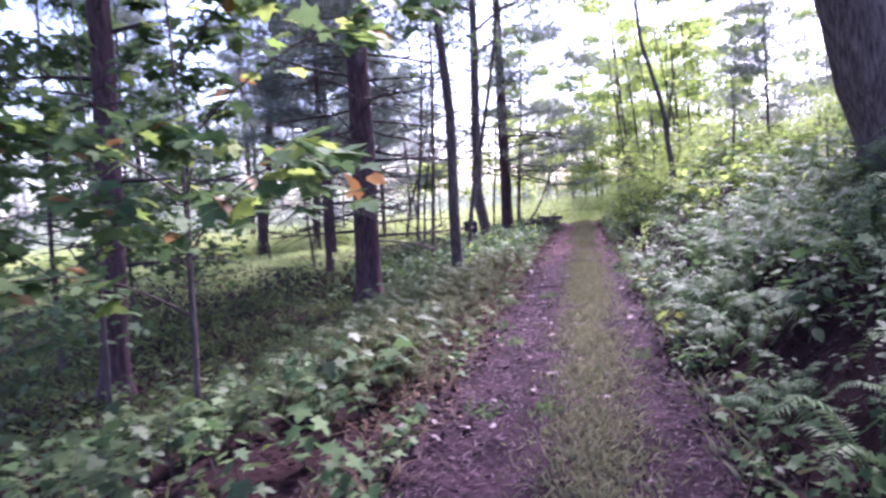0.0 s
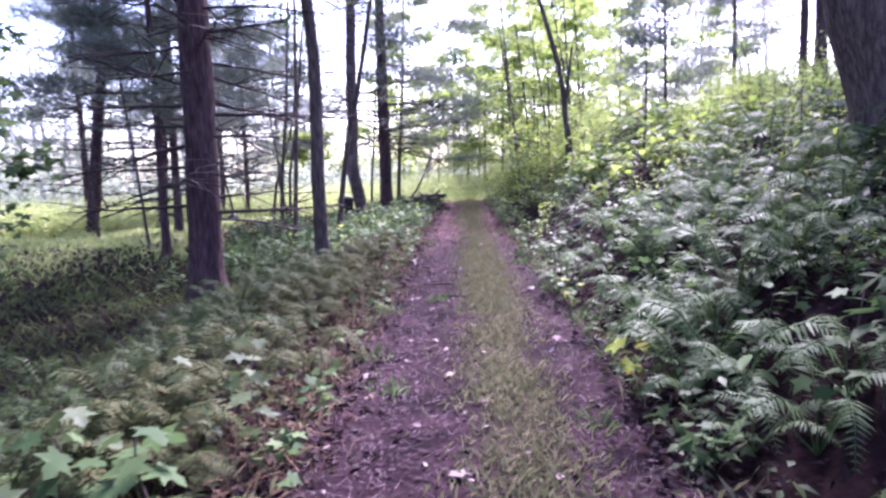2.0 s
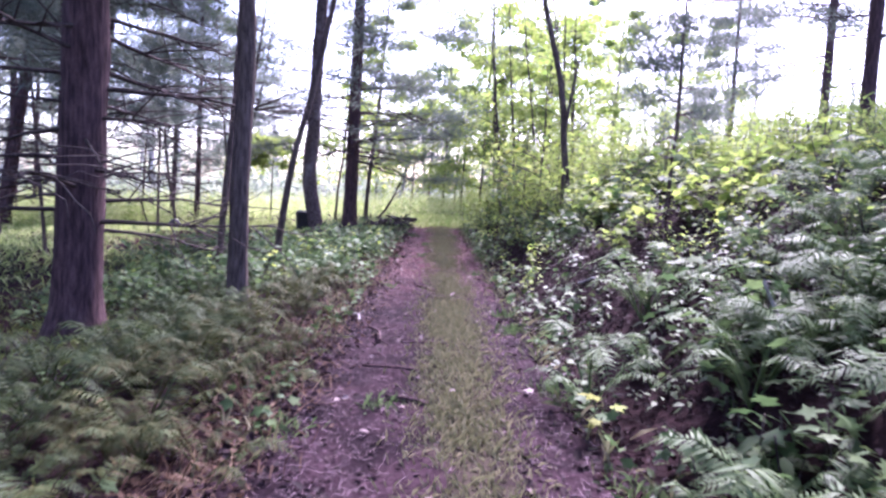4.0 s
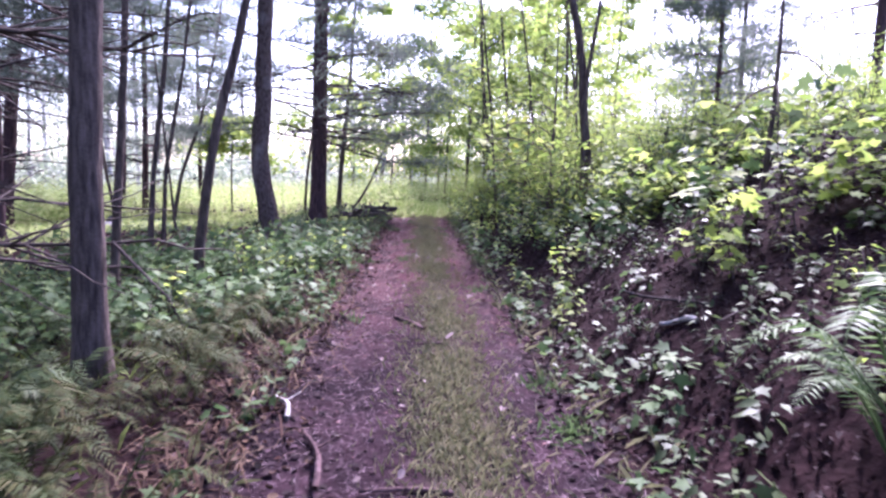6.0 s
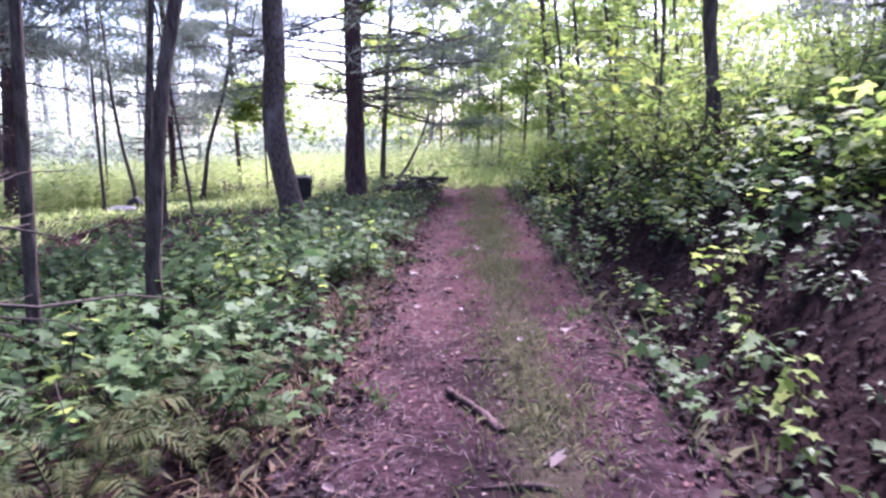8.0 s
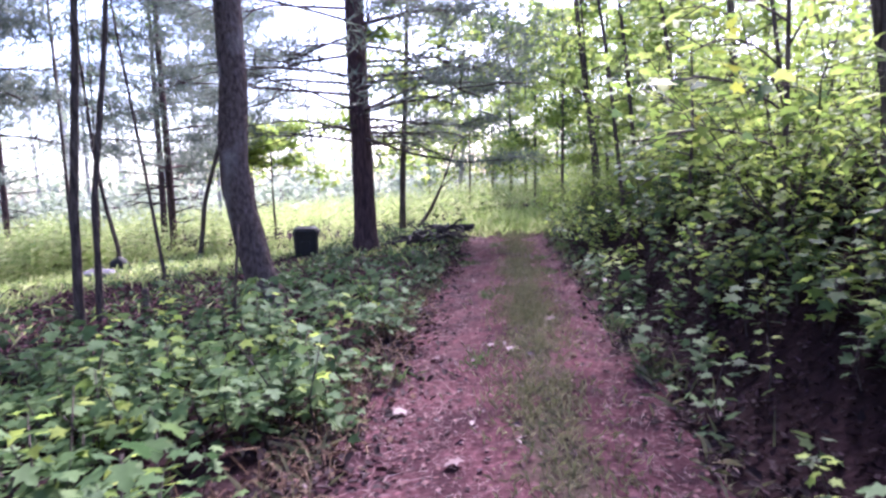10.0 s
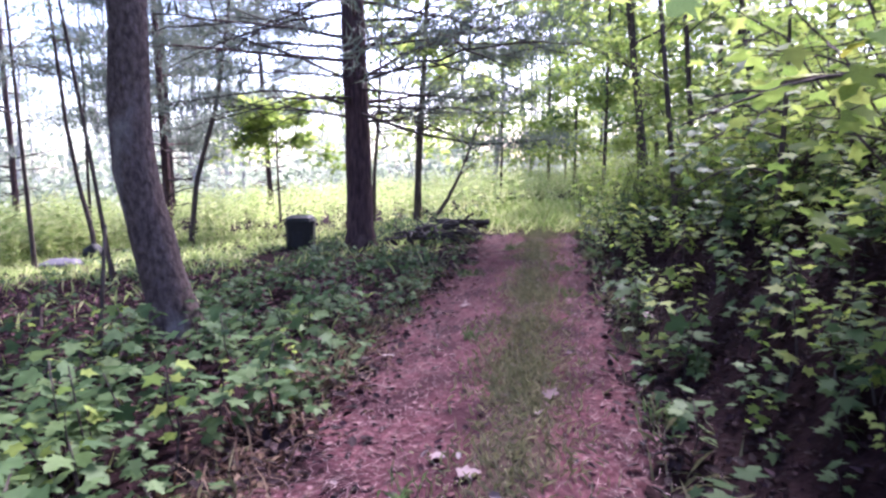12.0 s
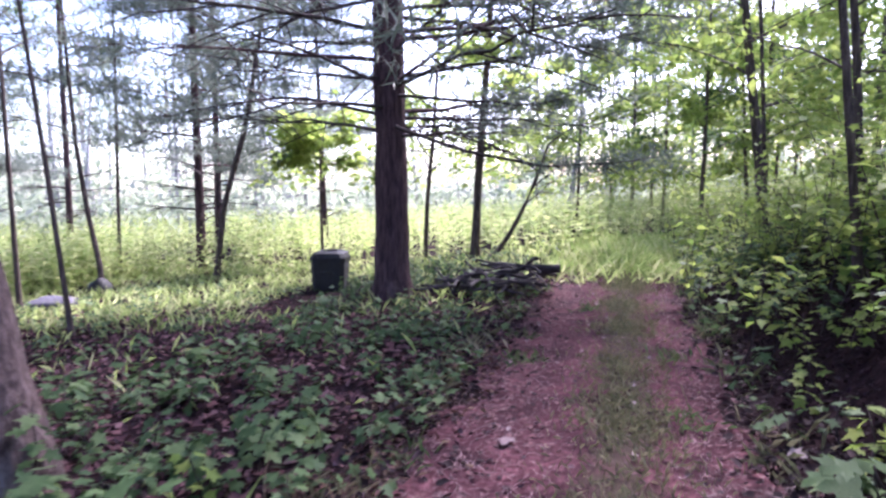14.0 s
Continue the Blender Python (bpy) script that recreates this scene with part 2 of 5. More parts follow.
def joined(items):
    Vs, Ts, n = [], [], 0
    for V, T in items:
        Vs.append(np.asarray(V, float))
        Ts.append(np.asarray(T, int) + n)
        n += len(V)
    return np.concatenate(Vs), np.concatenate(Ts)


def turns(yaw, pitch, roll, size):
    """Arrays of 3 x 3: roll about the length, pitch of the tip, yaw about the vertical, times size."""
    yaw, pitch, roll, size = np.broadcast_arrays(*[np.asarray(a, float) for a in (yaw, pitch, roll, size)])
    o, i = np.zeros_like(yaw), np.ones_like(yaw)
    cy, sy, cp, sp, cr, sr = np.cos(yaw), np.sin(yaw), np.cos(pitch), np.sin(pitch), np.cos(roll), np.sin(roll)
    A = np.array([[cy, -sy, o], [sy, cy, o], [o, o, i]]).transpose(2, 0, 1)
    B = np.array([[i, o, o], [o, cp, -sp], [o, sp, cp]]).transpose(2, 0, 1)
    C = np.array([[cr, o, sr], [o, i, o], [-sr, o, cr]]).transpose(2, 0, 1)
    return A @ B @ C * size[:, None, None]


def stamped(V, T, M, P):
    """The template V, T at every turn M and place P, as one set of arrays."""
    V, T = np.asarray(V, float), np.asarray(T, int)
    W = np.einsum("nij,kj->nki", M, V) + np.asarray(P)[:, None, :]
    F = T[None] + (np.arange(len(P)) * len(V))[:, None, None]
    return W.reshape(-1, 3), F.reshape(-1, 3)


def tube(pts, radii, n=7, rough=0.0):
    pts, radii = np.asarray(pts, float), np.asarray(radii, float)
    d = np.gradient(pts, axis=0)
    d /= np.linalg.norm(d, axis=1)[:, None] + 1e-9
    ref = np.where(np.abs(d[:, 2:3]) > 0.9, [[1.0, 0, 0]], [[0, 0, 1.0]])
    a = np.cross(d, ref)
    a /= np.linalg.norm(a, axis=1)[:, None] + 1e-9
    b = np.cross(d, a)
    ang = np.arange(n) * 2 * np.pi / n
    k = radii[:, None] * (1 + rough * rng.normal(size=(len(pts), n)))
    V = pts[:, None] + k[..., None] * (np.cos(ang)[None, :, None] * a[:, None] + np.sin(ang)[None, :, None] * b[:, None])
    i, j = np.meshgrid(np.arange(len(pts) - 1), np.arange(n), indexing="ij")
    p, q = i * n + j, i * n + (j + 1) % n
    T = np.concatenate([np.stack([p, q, q + n], -1).reshape(-1, 3), np.stack([p, q + n, p + n], -1).reshape(-1, 3)])
    V = np.concatenate([V.reshape(-1, 3), pts[-1:]])
    m = len(V) - 1
    cap = np.array([[m - n + j, m - n + (j + 1) % n, m] for j in range(n)])
    return V, np.concatenate([T, cap])


def fan(outline, lift):
    """A leaf blade: a fan round its middle, the tips drooping."""
    pts = [(0.0, 0.38)] + list(outline)
    V = np.array([(x, y, lift * abs(x) - 0.28 * (x * x + max(0, y - 0.4) ** 2)) for x, y in pts])
    n = len(outline)
    return V, np.array([(0, 1 + i, 1 + (i + 1) % n) for i in range(n)])


HALF = [(0.16, -0.05), (0.45, 0.0), (0.31, 0.2), (0.68, 0.5), (0.4, 0.5), (0.22, 0.56), (0.25, 0.76)]
MAPLE_LEAF = fan([(0, 0.0)] + HALF + [(0, 1.0)] + [(-x, y) for x, y in HALF[::-1]], 0.16)
OVAL = [(0.14, 0.1), (0.24, 0.3), (0.25, 0.5), (0.17, 0.76), (0.07, 0.93)]
OVAL_LEAF = fan([(0, 0.0)] + OVAL + [(0, 1.0)] + [(-x, y) for x, y in OVAL[::-1]], 0.2)
SIMPLE = [(0.43, 0.02), (0.28, 0.2), (0.62, 0.5), (0.22, 0.57)]
SIMPLE_MAPLE = fan([(0, 0.0)] + SIMPLE + [(0, 1.0)] + [(-x, y) for x, y in SIMPLE[::-1]], 0.16)
SIMPLE_OVAL = (np.array([(0, 0, 0), (0.24, 0.4, 0.05), (0, 0.5, 0), (0, 1, -0.12), (-0.24, 0.4, 0.05)]), np.array([(0, 1, 2), (1, 3, 2), (2, 3, 4), (0, 2, 4)]))
SMALL_LEAF = (np.array([(0, 0, 0), (0.27, 0.5, 0.05), (0, 1, -0.1), (-0.27, 0.5, 0.05)]), np.array([(0, 1, 2), (0, 2, 3)]))
CURL_LEAF = (np.array([(0, 0, 0), (0.3, 0.25, 0.12), (0.28, 0.7, 0.16), (0, 1, 0.03), (-0.3, 0.7, 0.14), (-0.25, 0.25, 0.16), (0, 0.5, -0.02)]),
             np.array([(0, 1, 6), (1, 2, 6), (2, 3, 6), (3, 4, 6), (4, 5, 6), (5, 0, 6)]))


def frond_arrays(pairs=22, arch=0.55, width=0.2, seed=0, lean_mesh=False, bend=2.75):
    """One fern frond, a metre long: an arching stalk with narrow leaflets on both sides."""
    r = np.random.default_rng(seed)
    s = np.linspace(0, 1, 6)
    stalk = np.stack([0 * s, 0.92 * s - 0.12 * s ** 3, arch * np.sin(s * bend) * 0.75], -1)
    items = [tube(stalk, 0.009 * (1 - 0.8 * s), 3)]
    u = np.linspace(0.16, 0.985, pairs)
    P = np.stack([np.interp(u, s, stalk[:, k]) for k in range(3)], -1)
    slope = np.arctan2(np.gradient(P[:, 2]), np.gradient(P[:, 1]))
    w = width * np.minimum(1.0, 2.6 * (u - 0.08)) * (1.04 - u) ** 0.62 * 1.25
    k = 0.09 if lean_mesh else 0.075
    blade = (np.array([(0, 0, 0), (k, 0.26, 0.02), (0, 1, -0.16), (-k, 0.26, 0.02)]), np.array([(0, 1, 3), (1, 2, 3)]))
    for side in (1, -1):
        k = len(u)
        items.append(stamped(*blade, turns(-side * (1.25 - 0.25 * u + 0.06 * r.normal(size=k)), slope * 0.2 - 0.12 + 0.1 * r.normal(size=k), side * slope * 0.8, w * (1 + 0.1 * r.normal(size=k))), P))
    return joined(items)


def fern_arrays(n, seed):
    r = np.random.default_rng(seed)
    items = []
    for i in range(n):
        V, T = frond_arrays(10, 0.42 + 0.3 * r.random(), 0.19 + 0.05 * r.random(), seed * 50 + i, True)
        M = turns([2 * np.pi * i / n + 0.5 * r.random()], [0.28 * r.random()], [0.2 * r.normal()], [0.5 + 0.25 * r.random()])
        items.append(stamped(V, T, M, [(0, 0, 0)]))
    return joined(items)


def seedling_arrays(leaf, n, tall, size, seed, spread=0.5):
    """A small woody plant: a bent stem and leaves in loose pairs, held level."""
    r = np.random.default_rng(seed)
    s = np.linspace(0, 1, 3)
    stem = np.stack([0.12 * tall * np.sin(s * 2 + seed), 0.1 * tall * np.sin(s * 3), s * tall - 0.04], -1)
    k = np.linspace(0.35, 1, n)
    P = np.stack([np.interp(k, s, stem[:, i]) for i in range(3)], -1)
    yaw = np.arange(n) * 2.4 + r.random(n)
    out = np.stack([-np.sin(yaw), np.cos(yaw), 0.5 + 0 * yaw], -1) * (size * spread)[..., None] if np.ndim(size) else np.stack([-np.sin(yaw), np.cos(yaw), 0.4 + 0 * yaw], -1) * size * spread
    leaves = stamped(*leaf, turns(yaw, -0.25 + 0.3 * r.normal(size=n), 0.3 * r.normal(size=n), size * (0.75 + 0.5 * r.random(n))), P + out)
    return (tube(stem, 0.006 * (1 - 0.6 * s) + 0.001, 3), leaves)


# ---------------------------------------------------------------- ground and track
def sheet(xs, ys, drop=0.0, edge=None):
    X, Y = np.meshgrid(xs, ys)
    Z = land(X, Y) + drop
    if edge is not None:
        Z = Z + edge(X, Y)
    n = len(xs)
    i, j = np.meshgrid(np.arange(n - 1), np.arange(len(ys) - 1))
    p = (j * n + i).ravel()
    return np.stack([X, Y, Z], -1).reshape(-1, 3), np.concatenate([np.stack([p, p + 1, p + n + 1], -1), np.stack([p, p + n + 1, p + n], -1)])


far = np.array([45, 60, 85, 130, 220, 400, 800, 1600, 3000.0])
gx = np.r_[-far[::-1], np.linspace(-36, -8, 36), np.linspace(-7.5, 7.5, 90), np.linspace(8, 36, 36), far]
gy = np.r_[-far[::-1][:-1], np.linspace(-40, -4, 20), np.linspace(-3, 36, 180), np.linspace(37, 60, 30), far[2:]]
ground = link_mesh("ground", *sheet(gx, gy), FLOOR_EARTH)
tagged(ground, "dark leaf-strewn forest floor rising to a bank", "ground", kind="structure")


def track_edge(X, Y):
    wob = 0.12 * np.sin(Y * 1.9) + 0.10 * np.sin(Y * 4.3 + 1) + 0.07 * np.sin(Y * 9.1) + 0.04 * np.sin(Y * 17)
    out = np.maximum(X - 0.72 - 0.6 * wob, -1.22 - wob - X)
    fine = 0.006 * np.sin(X * 23 + 3 * np.sin(Y * 5)) * np.sin(Y * 19 + 2 * np.sin(X * 7)) + 0.003 * np.sin(X * 51) * np.sin(Y * 43)
    return 0.03 - 0.16 * smooth(-0.12, 0.25, out) + fine


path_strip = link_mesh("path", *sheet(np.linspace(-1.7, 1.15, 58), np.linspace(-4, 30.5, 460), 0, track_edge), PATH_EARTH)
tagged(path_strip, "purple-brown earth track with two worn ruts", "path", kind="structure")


def on_land(P, lift=0.0):
    P = np.asarray(P, float)
    return np.column_stack([P, land(P[:, 0], P[:, 1]) + lift])


def scatter(n, x0, x1, y0, y1, keep=None):
    P = np.column_stack([rng.uniform(x0, x1, n), rng.uniform(y0, y1, n)])
    P = P + rng.normal(0, 1, (n, 2)) * np.array([0.2, 0.55])
    ragged = 0.13 * np.sin(P[:, 1] * 2.7) + 0.10 * np.sin(P[:, 1] * 6.1 + 1)
    P = P[(P[:, 0] < -1.2 + ragged) | (P[:, 0] > 0.7 - 0.7 * ragged)]
    return P if keep is None else P[rng.random(len(P)) < keep(P[:, 0], P[:, 1])]


def clear_foot(P):
    """Leaves out what would grow on the bare litter before the large pine."""
    return P[((P[:, 0] + 4.3) / 0.85) ** 2 + ((P[:, 1] - 11.7) / 1.5) ** 2 > 1]


def stuff(name, items, mat, label, category):
    V, T = joined(items) if isinstance(items, list) else items
    return tagged(link_mesh(name, V, T, mat), label, category, kind="stuff")


FLAT_LEAF = (CURL_LEAF[0][[0, 1, 3, 5]], np.array([(0, 1, 2), (0, 2, 3)]))
# litter in the ruts and under the trees
n = 7000
u = np.where(rng.random(n) < 0.62, rng.normal(-0.78, 0.26, n), rng.normal(0.5, 0.16, n))
P = np.column_stack([u, rng.uniform(-1, 29.5, n)])
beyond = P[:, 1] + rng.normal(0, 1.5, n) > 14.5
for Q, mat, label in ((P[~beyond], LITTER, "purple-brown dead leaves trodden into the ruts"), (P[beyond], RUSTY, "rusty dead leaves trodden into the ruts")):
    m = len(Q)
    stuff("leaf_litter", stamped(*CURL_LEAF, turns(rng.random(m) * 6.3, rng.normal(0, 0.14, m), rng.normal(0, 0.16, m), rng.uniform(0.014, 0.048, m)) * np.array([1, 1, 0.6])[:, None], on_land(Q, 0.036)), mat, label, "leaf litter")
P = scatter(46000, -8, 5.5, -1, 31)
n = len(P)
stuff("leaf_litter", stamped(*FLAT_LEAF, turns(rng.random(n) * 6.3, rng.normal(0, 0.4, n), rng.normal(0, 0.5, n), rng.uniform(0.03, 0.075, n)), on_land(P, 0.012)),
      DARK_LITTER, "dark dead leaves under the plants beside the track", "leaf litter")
P = np.concatenate([scatter(24000, 0.75, 4.4, 8, 26), scatter(3000, 0.75, 3.0, 1, 8)])
n = len(P)
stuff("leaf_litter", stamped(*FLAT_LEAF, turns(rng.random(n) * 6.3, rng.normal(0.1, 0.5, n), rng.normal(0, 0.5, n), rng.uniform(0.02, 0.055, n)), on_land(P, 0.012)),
      DARK_LITTER, "dark leaves lying thick on the bank", "leaf litter")
P = scatter(12000, -8.5, -1.2, 19.0, 26.5)
n = len(P)
stuff("leaf_litter", stamped(*FLAT_LEAF, turns(rng.random(n) * 6.3, rng.normal(0.1, 0.3, n), rng.normal(0, 0.4, n), rng.uniform(0.04, 0.1, n)), on_land(P, 0.02)),
      RUSTY, "reddish dead leaves under the bowed tree", "leaf litter")
n = 260
P = np.column_stack([rng.normal(-0.55, 0.55, n), rng.uniform(0, 29, n)])
P = P[(P[:, 0] > -1.6) & (P[:, 0] < 0.9)]
n = len(P)
stuff("leaf_litter", stamped(*CURL_LEAF, turns(rng.random(n) * 6.3, rng.normal(0, 0.3, n), rng.normal(0, 0.4, n), rng.uniform(0.03, 0.07, n)), on_land(P, 0.05)),
      PALE_LITTER, "pale bleached leaves scattered on the track", "leaf litter")
n = 3200
P = np.column_stack([np.where(rng.random(n) < 0.6, rng.normal(-0.8, 0.3, n), rng.normal(0.5, 0.2, n)), rng.uniform(0, 29, n)])
P = P[(P[:, 0] > -1.6) & (P[:, 0] < 0.95) & (rng.random(n) < 0.35 + 0.65 * (np.sin(P[:, 1] * 2.9) * np.sin(P[:, 0] * 6 + P[:, 1]) > 0.1))]
n = len(P)
stuff("leaf_litter", stamped(*CURL_LEAF, turns(rng.random(n) * 6.3, rng.normal(0, 0.15, n), rng.normal(0, 0.2, n), rng.uniform(0.02, 0.055, n)), on_land(P, 0.036)),
      DARK_LITTER, "dark leaves lying in patches on the track", "leaf litter")
# leaves swept to the margins of the track, and rusty ones at the foot of the bank
n = 5200
u = np.where(rng.random(n) < 0.68, rng.normal(-1.22, 0.2, n), rng.normal(0.76, 0.13, n))
P = np.column_stack([u, rng.uniform(0, 28, n)])
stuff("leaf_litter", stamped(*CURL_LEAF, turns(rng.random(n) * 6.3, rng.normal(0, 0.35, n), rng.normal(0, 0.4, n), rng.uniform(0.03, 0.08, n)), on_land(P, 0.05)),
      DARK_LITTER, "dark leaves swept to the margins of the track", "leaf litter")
P = scatter(5200, 0.75, 3.2, 15, 27)
n = len(P)
stuff("leaf_litter", stamped(*FLAT_LEAF, turns(rng.random(n) * 6.3, rng.normal(0, 0.5, n), rng.normal(0, 0.5, n), rng.uniform(0.025, 0.065, n)), on_land(P, 0.016)),
      LITTER, "purplish dead leaves at the foot of the bank", "leaf litter")
# needles and bits of straw on the ruts
n = 36000
straw = (np.array([(-0.02, 0, 0), (0.02, 0, 0.01), (0, 1, 0.02)]), np.array([(0, 1, 2)]))
u = np.where(rng.random(n) < 0.7, rng.normal(-0.82, 0.3, n), rng.normal(0.5, 0.18, n))
P = np.column_stack([u, rng.uniform(-1, 29, n)])
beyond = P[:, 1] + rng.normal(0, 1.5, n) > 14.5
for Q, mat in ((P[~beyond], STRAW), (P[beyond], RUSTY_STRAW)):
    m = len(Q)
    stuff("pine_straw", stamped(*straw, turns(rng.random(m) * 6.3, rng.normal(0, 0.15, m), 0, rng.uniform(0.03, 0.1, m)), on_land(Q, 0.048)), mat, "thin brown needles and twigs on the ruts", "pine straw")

# bent dead stalks and brown leaves along the left margin
n = 2600
P = np.column_stack([-1.3 + rng.normal(0, 0.16, n), rng.uniform(2, 21, n)])
stalk = (np.array([(-0.014, 0, 0), (0.014, 0, 0), (0.012, 0.3, 0.34), (-0.012, 0.3, 0.34), (0, 1, 0.3)]), np.array([(0, 1, 2), (0, 2, 3), (3, 2, 4)]))
stuff("dead_stalks", stamped(*stalk, turns(rng.random(n) * 6.3, rng.normal(-0.1, 0.3, n), 0, rng.uniform(0.12, 0.38, n)), on_land(P, 0.0)), DEAD_STALK, "bent pale brown dead stalks beside the track", "dead stalks")
n = 2400
P = np.column_stack([-1.32 + rng.normal(0, 0.2, n), rng.uniform(4, 24, n)])
stuff("leaf_litter", stamped(*CURL_LEAF, turns(rng.random(n) * 6.3, rng.normal(0, 0.4, n), rng.normal(0, 0.5, n), rng.uniform(0.025, 0.065, n)), on_land(P, 0.04)), DEAD_STALK, "curled brown leaves along the edge of the track", "leaf litter")

# grass down the middle of the track
blade = (np.array([(-0.03, 0, 0), (0.03, 0, 0), (0.015, 0.18, 0.55), (0, 0.55, 0.9)]), np.array([(0, 1, 2), (0, 2, 3)]))
n = 62000
P = np.column_stack([rng.normal(-0.02, 0.185, n), rng.uniform(-1, 30, n)])
clump = np.sin(P[:, 1] * 2.3 + 3 * P[:, 0]) + np.sin(P[:, 1] * 5.1 + 1) + 0.8 * np.sin(P[:, 1] * 0.7)
clump = clump + 0.9 * np.sin(P[:, 1] * 3.7 - 9 * P[:, 0]) * np.sin(P[:, 0] * 13 + P[:, 1])
P = P[rng.random(n) < np.clip(0.8 - 0.3 * smooth(9, 16, P[:, 1]) + 0.22 * clump, 0.12, 1)]
n = len(P)
stuff("grass", stamped(*blade, turns(rng.random(n) * 6.3, rng.normal(-0.3, 0.4, n), 0, rng.uniform(0.03, 0.1, n)), on_land(P, 0.02)),
      GRASS, "short dry olive grass between the ruts", "grass")
n = 1900
c = rng.integers(0, 34, n)
cx, cy = np.where(rng.random(34) < 0.55, rng.uniform(-1.15, -0.35, 34), rng.uniform(0.25, 0.8, 34)), rng.uniform(0, 29, 34)
P = np.column_stack([cx[c] + rng.normal(0, 0.07, n), cy[c] + rng.normal(0, 0.09, n)])
stuff("grass", stamped(*blade, turns(rng.random(n) * 6.3, rng.normal(-0.3, 0.4, n), 0, rng.uniform(0.05, 0.12, n)), on_land(P, 0.02)),
      FERN, "small green tufts of grass in the ruts", "grass")

# low green cover left of the track, and the sunny meadow beyond the trees
P = scatter(84000, -24, -1.7, 2, 33, lambda x, y: np.clip(np.where((y < 12) & (x > -3.0), 0.08, 0.5) + 0.5 * smooth(-3, -7, x) + 0.35 * np.sin(x * 1.1 + y) * np.sin(y * 0.7), 0.05, 1) * (1 - 0.9 * ((y > 18.5) & (y < 24.5 + 0.25 * x + 1.5) & (x > -7.5))) * (((x + 4.5) ** 2 / 1.2 + (y - 27.3) ** 2 / 2.6) > 1))
thin = (blade[0] * np.array([0.75, 1, 1]), blade[1])
# one grass in two tones: sunlight and shade are put into its colour
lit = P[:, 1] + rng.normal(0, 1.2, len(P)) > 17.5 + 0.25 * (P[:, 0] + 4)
for Q, mat, k, label in ((P[lit], MEADOW, 0.75, "loose grass under the trees, coloured light as if sunlit"), (P[~lit], SHADE_TINT_GRASS, 0.6, "fine grass with shade put into its dark green")):
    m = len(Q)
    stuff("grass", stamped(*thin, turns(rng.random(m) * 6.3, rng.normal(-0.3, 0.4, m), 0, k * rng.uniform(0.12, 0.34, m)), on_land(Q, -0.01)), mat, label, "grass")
weed_stem = (np.array([(-0.012, 0, 0), (0.012, 0, 0), (0.05, 0.06, 1.0)]), np.array([(0, 1, 2)]))
k = np.linspace(0.2, 1, 10)
weed_leaf = stamped(*SMALL_LEAF, turns(np.arange(10) * 2.4, 0.35 + 0 * k, 0, 0.30 - 0.2 * k), np.column_stack([0.04 * k, 0.05 * k, k]))
P = np.concatenate([np.column_stack([rng.uniform(-34, 14, 8000), rng.uniform(30, 58, 8000)]), np.column_stack([rng.uniform(-34, -11, 3000), rng.uniform(24, 32, 3000)])])
P = P[~((np.abs(P[:, 0] - 0.1) < 0.9) & (P[:, 1] < 33.5)) & ((P[:, 0] < 1) | (P[:, 1] > 33)) & ((P[:, 0] < -6) | (P[:, 1] > 31.5))]
n = len(P)
stuff("meadow_weeds", stamped(*joined([weed_stem, weed_leaf]), turns(rng.random(n) * 6.3, rng.normal(0, 0.12, n), 0, (0.95 + 0.25 * np.sin(P[:, 0] * 0.9) * np.sin(P[:, 1] * 0.7)) * rng.uniform(0.6, 1.3, n)), on_land(P, -0.03)),
      MEADOW, "tall yellow-green sunlit weeds in a clearing", "meadow")
n = 5000
P = np.column_stack([rng.normal(0, 0.8, n), 27.5 + 7 * rng.random(n) ** 0.6])
stuff("grass", stamped(*thin, turns(rng.random(n) * 6.3, rng.normal(-0.2, 0.4, n), 0, rng.uniform(0.1, 0.4, n)), on_land(P, -0.01)),
      MEADOW, "bright green grass where the track enters the clearing", "grass")
# ragged fringe of grass and small leaves along both edges of the track
n = 7000
u = np.where(rng.random(n) < 0.6, -1.28 + np.abs(rng.normal(0, 0.13, n)) * rng.choice([-1, 0.7], n), 0.74 + np.abs(rng.normal(0, 0.10, n)) * rng.choice([1, -0.7], n))
P = np.column_stack([u, rng.uniform(1, 29, n)])
P = P[rng.random(n) < np.clip(0.5 + 0.5 * np.sin(P[:, 1] * 3.1) * np.sin(P[:, 1] * 1.3 + P[:, 0]), 0.08, 1)]
n = len(P)
stuff("grass", stamped(*blade, turns(rng.random(n) * 6.3, rng.normal(-0.5, 0.5, n), 0, rng.uniform(0.06, 0.2, n)), on_land(P, 0.0)),
      GRASS, "dry drooping grass along the edges of the track", "grass")
n = 1500
u = np.where(rng.random(n) < 0.55, -1.2 - np.abs(rng.normal(0, 0.14, n)) + 0.1, 0.68 + np.abs(rng.normal(0, 0.14, n)))
P = np.column_stack([u, rng.uniform(1, 27, n)])
P = P[np.sin(P[:, 1] * 2.3) + np.sin(P[:, 1] * 5.9 + 3 * P[:, 0]) > -0.1]
n = len(P)
stuff("small_plants", stamped(*SIMPLE_MAPLE, turns(rng.random(n) * 6.3, rng.normal(-0.1, 0.4, n), rng.normal(0, 0.4, n), rng.uniform(0.04, 0.10, n)), on_land(P, 0) + np.column_stack([np.zeros(n), np.zeros(n), rng.uniform(0.05, 0.2, n)])),
      MAPLE, "small green leaves creeping over the edges of the track", "plants")


